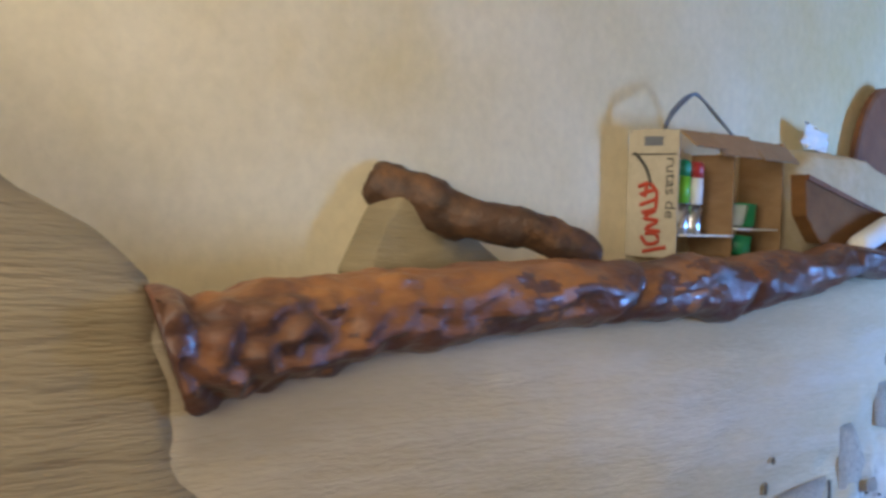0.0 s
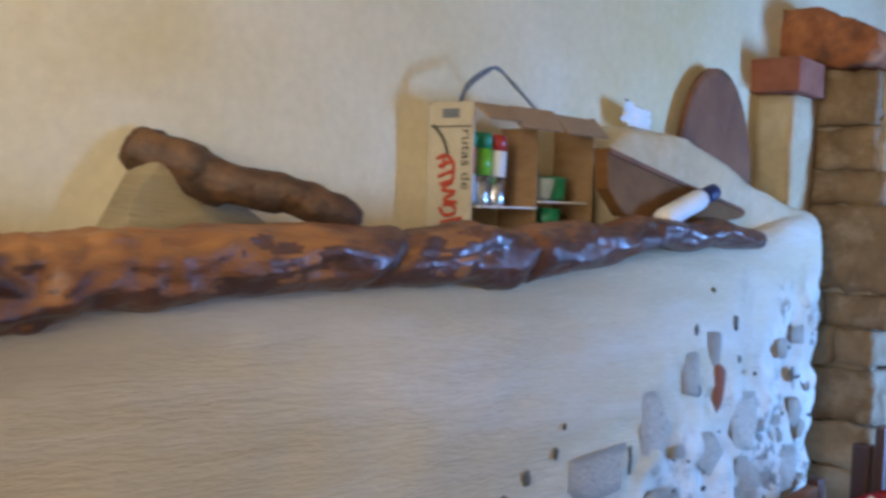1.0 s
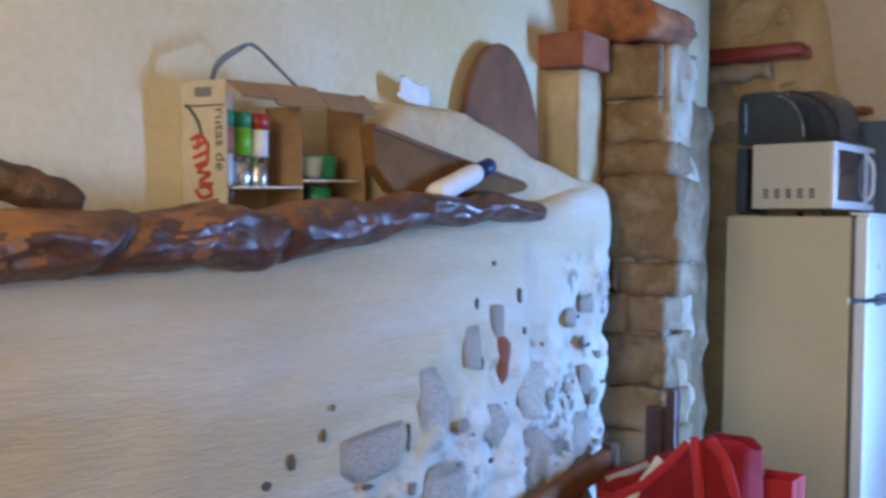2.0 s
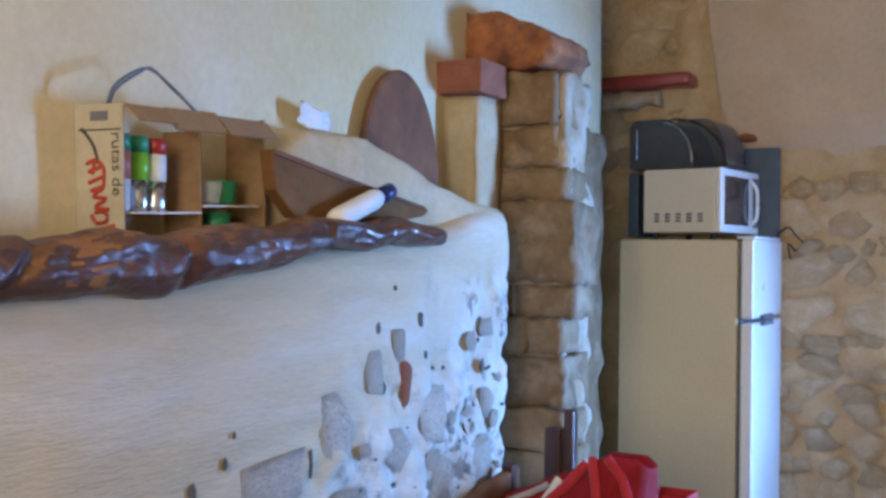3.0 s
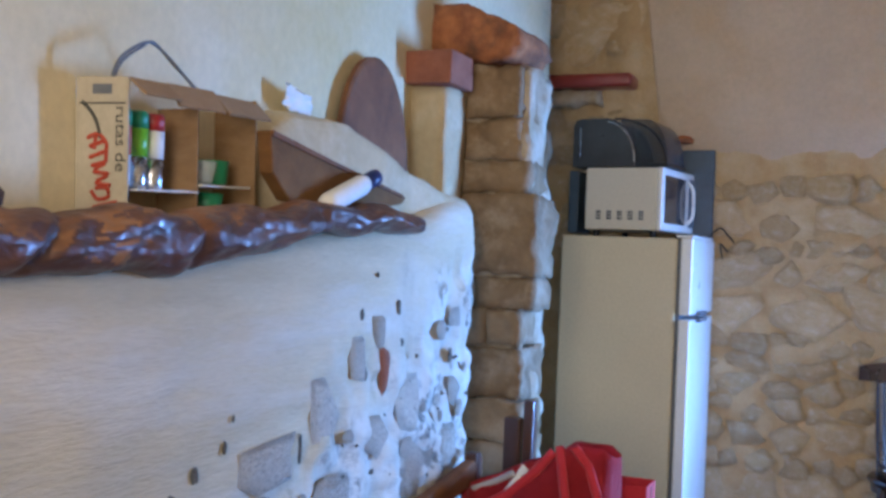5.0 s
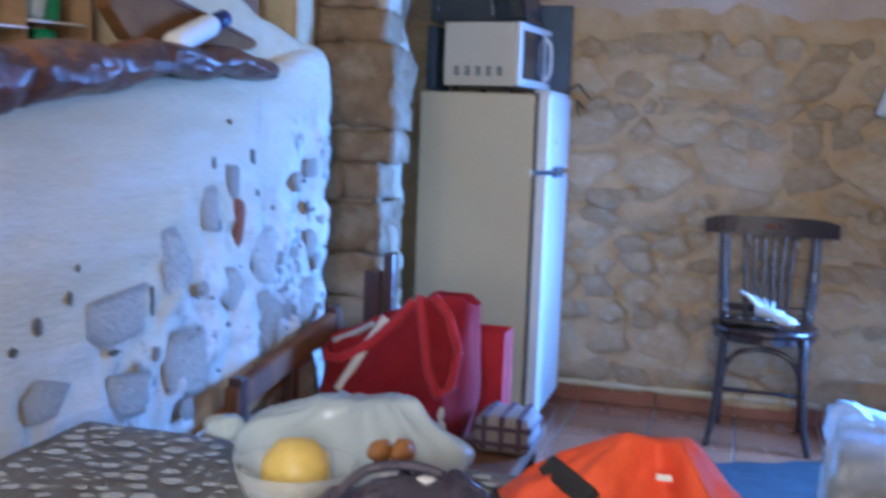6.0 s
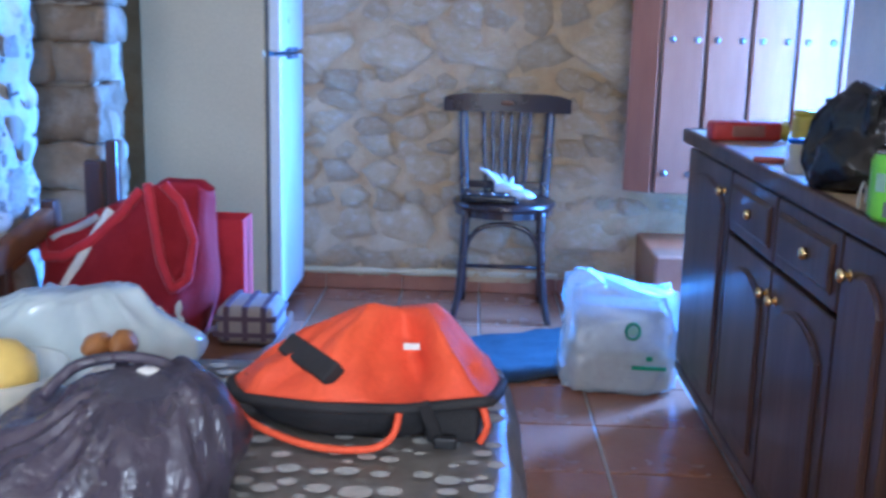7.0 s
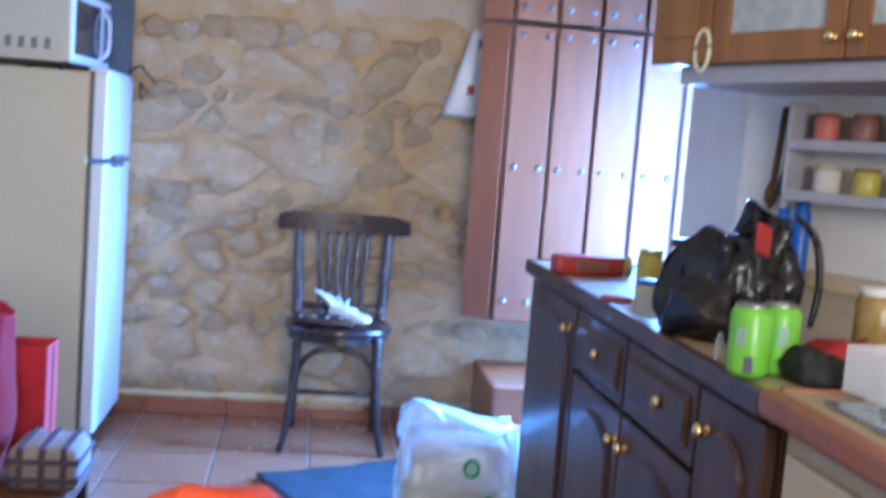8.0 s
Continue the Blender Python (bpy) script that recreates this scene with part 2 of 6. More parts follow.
def expose_rubble(m):
    """Plaster worn to mottled stone below a ragged slanting line, paled for doorway light."""
    nt = m.node_tree
    N, L = nt.nodes, nt.links
    bsdf = N["Principled BSDF"]
    plain = bsdf.inputs["Base Color"].links[0].from_socket
    co = N.new("ShaderNodeTexCoord")
    xyz = N.new("ShaderNodeSeparateXYZ")
    L.new(co.outputs["Object"], xyz.inputs[0])

    def noise_fac(scale, lo, hi, detail=5):
        n = N.new("ShaderNodeTexNoise")
        n.inputs["Scale"].default_value, n.inputs["Detail"].default_value = scale, detail
        L.new(co.outputs["Object"], n.inputs["Vector"])
        r = N.new("ShaderNodeMapRange")
        r.inputs[1].default_value, r.inputs[2].default_value = lo, hi
        L.new(n.outputs[0], r.inputs[0])
        return n.outputs[0], r.outputs[0]

    def math_node(op, a, b):
        x = N.new("ShaderNodeMath")
        x.operation = op
        for k, v in enumerate((a, b)):
            if isinstance(v, float):
                x.inputs[k].default_value = v
            else:
                L.new(v, x.inputs[k])
        return x.outputs[0]

    def blend(fac, a, b):
        x = N.new("ShaderNodeMix")
        x.data_type = "RGBA"
        L.new(fac, x.inputs[0])
        for sock, v in ((x.inputs[6], a), (x.inputs[7], b)):
            if isinstance(v, tuple):
                sock.default_value = (*v, 1)
            else:
                L.new(v, sock)
        return x.outputs[2]

    # Plaster turns darker and browner towards low y.
    left_dark = N.new("ShaderNodeMapRange")
    left_dark.inputs[1].default_value, left_dark.inputs[2].default_value, left_dark.inputs[4].default_value = 0.75, -0.55, 0.75
    L.new(math_node("ADD", xyz.outputs[1], math_node("SUBTRACT", noise_fac(3.0, 0, 1)[0], 0.5)), left_dark.inputs[0])
    plain = blend(left_dark.outputs[0], plain, (0.29, 0.235, 0.14))
    edge = math_node("SUBTRACT", xyz.outputs[2], math_node("ADD", math_node("MULTIPLY", xyz.outputs[1], 0.50), 0.06))
    edge = math_node("ADD", edge, math_node("MULTIPLY", math_node("SUBTRACT", noise_fac(5.0, 0, 1)[0], 0.5), 0.7))
    worn = N.new("ShaderNodeMapRange")
    worn.inputs[1].default_value, worn.inputs[2].default_value = 0.06, -0.20
    L.new(math_node("SUBTRACT", edge, 0.20), worn.inputs[0])
    # Pale tones stand partly for the bluish doorway light on this area.
    pale = blend(noise_fac(9.0, 0.40, 0.62)[1], (0.60, 0.57, 0.50), (0.47, 0.43, 0.35))
    mottled = blend(math_node("MULTIPLY", noise_fac(6.0, 0.48, 0.60)[1], noise_fac(30.0, 0.48, 0.62)[1]), pale, (0.15, 0.14, 0.12))
    L.new(blend(worn.outputs[0], plain, mottled), bsdf.inputs["Base Color"])


expose_rubble(M["lowplaster"])

# ---- mesh helpers ----


def smooth_on(me):
    for p in me.polygons:
        p.use_smooth = True


def part(name, bm, mat, parent=None, label="", m=None, smooth=False):
    """Link a bmesh as ONE mesh object under a thing or a part."""
    me = bpy.data.meshes.new(name)
    bmesh.ops.recalc_face_normals(bm, faces=bm.faces)
    bm.to_mesh(me)
    bm.free()
    me.materials.append(mat)
    if smooth:
        smooth_on(me)
    ob = new(name, me)
    if m is not None:
        ob.matrix_basis = m
    if parent:
        ob.parent = parent
    if label:
        ob["label"] = label
    return ob


def thing(name, label, category, m=None, group=""):
    ob = new(name)
    ob.empty_display_size = 0.1
    if m is not None:
        ob.matrix_basis = m
    return tagged(ob, label, category, group)


def box(lo, hi, bevel=0.0, seg=2):
    bm = bmesh.new()
    bmesh.ops.create_cube(bm, size=1)
    lo, hi = Vector(lo), Vector(hi)
    for v in bm.verts:
        v.co = Vector(((v.co.x + 0.5) * (hi.x - lo.x) + lo.x, (v.co.y + 0.5) * (hi.y - lo.y) + lo.y, (v.co.z + 0.5) * (hi.z - lo.z) + lo.z))
    if bevel:
        bmesh.ops.bevel(bm, geom=list(bm.edges), offset=bevel, segments=seg, profile=0.5, affect="EDGES")
    return bm


def tube(pts, radii, seg=10, closed=False, cap=True):
    bm = bmesh.new()
    pts = [Vector(p) for p in pts]
    if not closed and 3 <= len(pts) <= 8:
        if not isinstance(radii, (list, tuple)):
            radii = [radii] * len(pts)
        fine_pts, fine_r, last = [], [], len(pts) - 1
        for i in range(last):
            p0, p1, p2, p3 = pts[max(i - 1, 0)], pts[i], pts[i + 1], pts[min(i + 2, last)]
            for s in range(5):
                t = s / 5
                fine_pts.append(0.5 * (2 * p1 + (p2 - p0) * t + (2 * p0 - 5 * p1 + 4 * p2 - p3) * t * t + (3 * p1 - p0 - 3 * p2 + p3) * t ** 3))
                fine_r.append(radii[i] * (1 - t) + radii[i + 1] * t)
        pts, radii = fine_pts + [pts[-1]], fine_r + [radii[-1]]
    if not isinstance(radii, (list, tuple)):
        radii = [radii] * len(pts)
    rings, n = [], len(pts)
    for i, p in enumerate(pts):
        d = (pts[(i + 1) % n] - pts[i - 1]) if closed else (pts[min(i + 1, n - 1)] - pts[max(i - 1, 0)])
        q = d.to_track_quat("Z", "Y")
        rings.append([bm.verts.new(p + q @ Vector((radii[i] * math.cos(2 * math.pi * k / seg), radii[i] * math.sin(2 * math.pi * k / seg), 0))) for k in range(seg)])
    for i in range(n if closed else n - 1):
        a, b = rings[i], rings[(i + 1) % n]
        off = 0
        if closed and i == n - 1:
            off = min(range(seg), key=lambda o: (a[0].co - b[o].co).length)
        for k in range(seg):
            bm.faces.new((a[k], a[(k + 1) % seg], b[(k + 1 + off) % seg], b[(k + off) % seg]))
    if cap and not closed:
        bm.faces.new(rings[0][::-1])
        bm.faces.new(rings[-1])
    return bm


def lathe(profile, seg=20, sx=1.0, sy=1.0):
    """Turn (radius, z) pairs round z."""
    bm = bmesh.new()
    rings = [[bm.verts.new((r * sx * math.cos(2 * math.pi * k / seg), r * sy * math.sin(2 * math.pi * k / seg), z)) for k in range(seg)] for r, z in profile]
    for a, b in zip(rings, rings[1:]):
        for k in range(seg):
            bm.faces.new((a[k], a[(k + 1) % seg], b[(k + 1) % seg], b[k]))
    bm.faces.new(rings[0][::-1])
    bm.faces.new(rings[-1])
    return bm


def prism(outline, depth, bevel=0.0):
    """A flat outline in x, z made thick along y."""
    bm = bmesh.new()
    a = [bm.verts.new((x, 0, z)) for x, z in outline]
    b = [bm.verts.new((x, depth, z)) for x, z in outline]
    n = len(a)
    bm.faces.new(a)
    bm.faces.new(b[::-1])
    for i in range(n):
        bm.faces.new((a[i], b[i], b[(i + 1) % n], a[(i + 1) % n]))
    if bevel:
        bmesh.ops.bevel(bm, geom=list(bm.edges), offset=bevel, segments=2, profile=0.5, affect="EDGES")
    return bm


def sack(w, d, h, seg=36, rows=16, top=0.55, sag=0.12, fold=0.02, square=0.5, seed=0.0, open_top=False, lean=0.0, pleat=1.0):
    """A soft bag: rounded square sections that bulge below and gather above, with folds."""
    bm = bmesh.new()
    rings = []
    for j in range(rows + 1):
        v = j / rows
        grow = 1 + sag * math.sin(math.pi * min(1, v * 1.15)) - (1 - top) * v ** 2.2
        if j == 0:
            grow *= 0.86
        ring = []
        for k in range(seg):
            a = 2 * math.pi * k / seg
            c, s = math.cos(a), math.sin(a)
            x = math.copysign(abs(c) ** square, c) * w / 2 * grow
            y = math.copysign(abs(s) ** square, s) * d / 2 * grow
            f = fold * (0.4 + v) * noise.noise(Vector((c * 3.1 + seed, s * 3.1, v * 1.6 + seed))) * 2 + pleat * fold * v * math.sin(k * 1.7 + seed * 5 + v * 2)
            x, y = x + c * f + lean * v * h, y + s * f
            z = v * h + (fold * 1.6 * noise.noise(Vector((x * 9 + seed, y * 9, 3.3))) if j > 1 else 0)
            ring.append(bm.verts.new((x, y, z)))
        rings.append(ring)
    for a, b in zip(rings, rings[1:]):
        for k in range(seg):
            bm.faces.new((a[k], a[(k + 1) % seg], b[(k + 1) % seg], b[k]))
    bm.faces.new(rings[0][::-1])
    if not open_top:
        bm.faces.new(rings[-1])
    return bm


def stone_mesh(name, seed, rings=3, n=9, bulge=0.35):
    """A flat-backed, craggy stone face, about 1 wide and 1 high, standing out towards -y."""
    rnd = random.Random(seed)
    bm = bmesh.new()
    n = rnd.choice((5, 6, 7, 8))
    ang = [2 * math.pi * (k + rnd.uniform(-0.38, 0.38)) / n for k in range(n)]
    rad = [rnd.uniform(0.38, 0.60) for _ in range(n)]
    tx, tz = rnd.uniform(-0.55, 0.55), rnd.uniform(-0.55, 0.55)
    prev = None
    for i in range(rings):
        f = (1.08, 0.86, 0.5)[i]
        ring = []
        for a, r in zip(ang, rad):
            c, s = math.cos(a), math.sin(a)
            sq = 1 / max(abs(c), abs(s)) ** 0.7
            x, z = c * r * sq * f, s * r * sq * f
            y = 0.2 if i == 0 else -bulge * (0.7, 0.95)[i - 1] + tx * x * 0.8 + tz * z * 0.8 + rnd.uniform(-0.15, 0.15)
            ring.append(bm.verts.new((x + rnd.uniform(-0.03, 0.03), y, z + rnd.uniform(-0.03, 0.03))))
        if prev:
            for k in range(n):
                bm.faces.new((prev[k], prev[(k + 1) % n], ring[(k + 1) % n], ring[k]))
        prev = ring
    bm.faces.new(prev)
    bmesh.ops.recalc_face_normals(bm, faces=bm.faces)
    bmesh.ops.triangulate(bm, faces=[f for f in bm.faces if len(f.verts) > 4])
    me = bpy.data.meshes.new(name)
    bm.to_mesh(me)
    bm.free()
    smooth_on(me)
    return me


def rough(bm, amount, scale, seed=0.0):
    bm.normal_update()
    for v in bm.verts:
        v.co += v.normal * amount * noise.fractal(v.co * scale + Vector((seed, seed, seed)), 1.0, 2.0, 3)
    return bm


def grid_box(lo, hi, step, amount=0.006, scale=6.0, seed=0.0):
    """A box of small faces with an uneven surface."""
    bm = box(lo, hi)
    lo, hi = Vector(lo), Vector(hi)
    for axis in range(3):
        n = max(1, int((hi[axis] - lo[axis]) / step))
        for i in range(1, n):
            co, no = Vector((0, 0, 0)), Vector((0, 0, 0))
            co[axis], no[axis] = lo[axis] + (hi[axis] - lo[axis]) * i / n, 1
            bmesh.ops.bisect_plane(bm, geom=list(bm.verts) + list(bm.edges) + list(bm.faces), plane_co=co, plane_no=no)
    return rough(bm, amount, scale, seed)

# ---- the setting ----


def boxes(spans, bevel=0.0):
    """Butted blocks of one wall in one mesh."""
    bm = bmesh.new()
    for lo, hi in spans:
        b = box(lo, hi, bevel)
        me = bpy.data.meshes.new("tmp")
        b.to_mesh(me)
        b.free()
        bm.from_mesh(me)
        bpy.data.meshes.remove(me)
    return bm


def setting(name, bm, mat, label, category, smooth=False):
    return tagged(part(name, bm, mat, None, "", None, smooth), label, category, kind="structure")


floor = setting("floor", box((-1.9, -3.3, -0.2), (4.6, 4.5, -0.006)), M["grout"], "pale grout bed of a terracotta tiled kitchen floor", "floor")
wall_far = setting("wall_far", grid_box((-1.9, 4.14, -0.1), (2.2, 4.5, 2.9), 0.12, 0.02, 3.0), M["mortar"], "rubble stone wall set in sandy ochre mortar", "wall", True)
wall_left = setting("wall_left", grid_box((-1.6, -3.3, -0.1), (-1.2, 3.52, 2.9), 0.15, 0.014, 1.6, 3.0), M["cream"], "uneven cream limewashed plaster wall", "wall", True)
# Dark pillar stone colour stands in for shade between pillar and fridge.
wall_alcove = setting("wall_alcove", grid_box((-1.9, 3.52, -0.1), (-1.6, 4.14, 2.9), 0.15, 0.02, 3.0, 5.0), M["pillarstone"], "rough masonry beside the fridge, darkened for the corner's shade", "wall", True)
wall_right = setting("wall_right", boxes([
    ((1.46, 2.8, -0.1), (1.8, 3.28, 2.9)), ((1.46, 3.28, -0.1), (1.8, 4.12, 0.298)), ((1.46, 3.28, 2.35), (1.8, 4.12, 2.9)),
]), M["whitewall"], "off-white painted plaster kitchen wall", "wall")
# the kitchen side of the room opens out at a slant
SLANT = Matrix.Translation((1.459, 2.8, 0)) @ pose(0, 0, 0, 0, 0, 25) @ Matrix.Translation((-1.459, -2.8, 0))
wall_kitchen = setting("wall_kitchen", box((1.46, -4.2, -0.1), (1.8, 2.797, 2.9)), M["whitewall"], "off-white painted wall behind the kitchen counter", "wall")
wall_kitchen.matrix_basis = SLANT
wall_back = setting("wall_back", boxes([((-1.6, -3.6, -0.1), (0.0, -3.302, 2.9)), ((1.5, -3.6, -0.1), (4.6, -3.302, 2.9)), ((0.0, -3.6, -0.1), (1.5, -3.302, 1.0)), ((0.0, -3.6, 2.2), (1.5, -3.302, 2.9))]), M["cream"], "plain cream plaster wall closing the room", "wall")
ceiling = setting("ceiling", boxes([((-1.9, -3.6, 2.902), (1.8, 4.5, 3.05)), ((1.8, -3.6, 2.902), (4.6, 2.9, 3.05))]), M["whitewall"], "plain white plaster ceiling", "ceiling")
ground = setting("ground", box((1.802, 2.9, -0.4), (120, 60, 0.28)), M["mortar"], "sunlit sandy ground outside the doorway", "ground")


def low_wall():
    """Thick half wall with a lumpy plaster face; its top carries the log."""
    bm = bmesh.new()

    def log_z(y):
        return np.interp(y, [-0.36, 0.0, 0.6, 1.2, 1.75, 1.9, 2.0, 2.12, 2.2], [1.18, 1.21, 1.24, 1.30, 1.345, 1.375, 1.41, 1.43, 1.42])

    ys = list(np.linspace(-3.3, -0.75, 12)) + list(np.linspace(-0.7, 0.3, 40)) + list(np.linspace(0.31, 2.25, 150))
    rows, mound = [], []
    for y in ys:
        h = float(log_z(y))
        if y < -0.25:
            h = float(np.interp(y, [-3.3, -0.85, -0.55, -0.42, -0.34, -0.29, -0.25], [1.75, 1.62, 1.44, 1.355, 1.32, 1.28, 1.2]))
        end = max(0.0, (y - 2.15) / 0.10)
        pull = 0.045 * end ** 2
        prof = [(-1.22, h), (-1.1, h), (-1.01, h), (-0.975, h - 0.01), (-0.96, h - 0.035)]
        for z in np.linspace(h - 0.07, -0.05, 96):
            prof.append((-0.955, float(z)))
        row = []
        for i, (x, z) in enumerate(prof):
            d = 0.012 * noise.noise(Vector((0, y * 2.2, z * 2.2))) + 0.004 * noise.noise(Vector((3, y * 9, z * 14)))
            line = 0.62 + 0.50 * (y - 0.62) + 0.16 * noise.noise(Vector((y * 4, z * 4, 0)))
            low = max(0.0, min(1.0, (line + 0.08 - z) / 0.22)) * max(0.0, min(1.0, (y - 0.3) / 0.3))
            if low > 0:
                cell = noise.voronoi(Vector((0.3 * noise.noise(Vector((y * 7, z * 7, 1))), y * 6.5 + 0.4 * noise.noise(Vector((y * 6, z * 6, 3))), z * 8.5)))[0]
                lump = min(1.0, (cell[1] - cell[0]) * 2.2)
                d += low * (0.012 * lump - 0.008 + 0.017 * noise.fractal(Vector((7, y * 11, z * 11)), 1.0, 2.0, 4))
            belly = 0.02 * max(0, math.sin((1.3 - z) * 2.0)) if z < 1.3 else 0
            row.append(bm.verts.new((x + (d + belly if i > 2 else 0) - (pull if i > 2 else 0), y + (0.03 * math.sin(z * 5 + 0.6) - 0.02 if y > 2.1 else 0) * min(1, max(0, (y - 2.1) / 0.1)), z)))
        rows.append(row)
        if y < -0.26:
            mound.append([v.co.copy() for v in row])
    for a, b in zip(rows, rows[1:]):
        for k in range(len(a) - 1):
            bm.faces.new((a[k], a[k + 1], b[k + 1], b[k]))
    for row in (rows[0], rows[-1]):
        base = bm.verts.new((-1.22, row[0].co.y, -0.05))
        bm.faces.new(row + [base])
    skin = bmesh.new()
    grid = [[skin.verts.new(p + Vector((0.006 + 0.006 * noise.noise(p * 12) - 0.02 * max(0, (p.y + 0.3) / 0.04), (0.07 * noise.noise(Vector((1, 0, p.z * 5))) + 0.05 * noise.noise(Vector((1, 0, p.z * 19)))) * max(0, min(1, (p.y + 0.6) / 0.3)) * max(0, min(1, (1.16 - p.z) / 0.1)) + 0.10 * max(0, min(1, (1.2 - p.z) / 0.25)) * max(0, min(1, (p.y + 0.6) / 0.3)), 0.004))) for p in row] for row in mound]
    for a, b in zip(grid, grid[1:]):
        for k in range(len(a) - 1):
            skin.faces.new((a[k], a[k + 1], b[k + 1], b[k]))
    bmesh.ops.recalc_face_normals(skin, faces=skin.faces)
    bmesh.ops.solidify(skin, geom=list(skin.faces), thickness=0.012)
    ob = setting("wall_low", bm, M["lowplaster"], "thick half wall of trowelled beige plaster with stones showing through", "wall", True)
    part("plaster_mound", skin, M["smoky"], ob, "smoke-darkened scratched plaster mound", smooth=True)
    return ob


wall_low = low_wall()


def plaster_ramp():
    """Sloping plaster shoulder on top of the half wall, and the upright stub behind it."""
    bm = bmesh.new()
    top = [(1.33, 1.47), (1.38, 1.55), (1.45, 1.583), (1.55, 1.592), (1.64, 1.585), (1.75, 1.55), (1.88, 1.503), (2.0, 1.465), (2.1, 1.442), (2.19, 1.435), (2.235, 1.425)]
    rows = []
    for y, z in top:
        xf = float(np.interp(y, [1.33, 1.5, 2.08, 2.19], [-1.13, -1.10, -0.985, -0.985]))
        row = [(-1.23, y, z + 0.01), (xf - 0.05, y, z), (xf - 0.012, y, z - 0.01), (xf, y, z - 0.035), (xf + 0.008, y, 1.32), (xf + 0.008, y, 1.25)]
        rows.append([bm.verts.new(p) for p in row])
    for a, b in zip(rows, rows[1:]):
        for k in range(5):
            bm.faces.new((a[k], a[k + 1], b[k + 1], b[k]))
    bm.faces.new(rows[0])
    bm.faces.new(rows[-1][::-1])
    bmesh.ops.subdivide_edges(bm, edges=list(bm.edges), cuts=2, use_grid_fill=True)
    part("plaster_shoulder", rough(bm, 0.010, 9), M["tanplaster"], wall_low, "smooth cream plaster shoulder sloping to the wall's end", smooth=True)
    part("plaster_stub", grid_box((-1.26, 2.24, 1.38), (-1.09, 2.40, 1.775), 0.03, 0.012, 8, 2.0), M["tanplaster"], wall_low, "upright plaster stub below a brick", smooth=True)


plaster_ramp()
part("brick", rough(box((-1.26, 2.195, 1.775), (-1.055, 2.37, 1.875), 0.006), 0.003, 20), M["brick"], wall_low, "single terracotta brick lying on the stub")

# ragged plaster on the upper part of the far wall
bm = bmesh.new()
cols = []
for i in range(90):
    x = -0.95 + 3.0 * i / 89
    zb = 1.74 + 0.05 * noise.noise(Vector((x * 4, 1, 0))) + 0.03 * noise.noise(Vector((x * 15, 2, 0))) - 0.1 * max(0, x - 0.1)
    if x < -0.84:
        zb += 0.9 * (-0.84 - x) / 0.11
    cols.append([bm.verts.new((x, 4.108 - 0.004 * noise.noise(Vector((x * 5, z * 5, 0))) + (0.03 if k == 0 else 0), z - (0.02 if k == 1 else 0))) for k, z in enumerate(np.linspace(zb, 2.9, 14))])
for a, b in zip(cols, cols[1:]):
    for k in range(13):
        bm.faces.new((a[k], a[k + 1], b[k + 1], b[k]))
part("plaster_coat", bm, M["pinkplaster"], wall_far, "dull pink plaster coat with a ragged lower edge", smooth=True)

# ---- log, branch and slabs built into the wall ----


# Wedge added below the branch, the shade there put into its dark colour.
b = prism([(0.14, 1.27), (0.18, 1.35), (0.205, 1.395), (0.27, 1.375), (0.36, 1.34), (0.44, 1.30), (0.44, 1.27)], 0.10, 0.012)
part("plaster_fillet", b, M["smoky"], wall_left, "small wedge added below the branch, dark for the shade there", m=Matrix.Translation((-1.135, 0, 0)) @ pose(0, 0, 0, 0, 0, 90), smooth=True)
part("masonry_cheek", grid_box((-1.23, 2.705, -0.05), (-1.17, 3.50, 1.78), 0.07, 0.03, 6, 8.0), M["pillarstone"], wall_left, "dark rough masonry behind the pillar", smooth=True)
bm = bmesh.new()
grid = {}
for i in range(104):
    for j in range(95):
        x, z = -1.62 + 3.1 * i / 103, 0.05 + 2.84 * j / 94
        d = 0.008 + 0.034 * noise.fractal(Vector((x * 5.5, z * 7, 2)), 1.0, 2.0, 4) + 0.012 * noise.noise(Vector((x * 24, z * 24, 5)))
        if z > 1.62 and x > -0.98:
            d = min(d, 0.004)
        grid[i, j] = bm.verts.new((x, 4.13 - d, z))
for i in range(103):
    for j in range(94):
        bm.faces.new((grid[i, j], grid[i + 1, j], grid[i + 1, j + 1], grid[i, j + 1]))
part("mortar_skin", bm, M["mortar"], wall_far, "lumpy ochre mortar smeared between the stones", smooth=True)


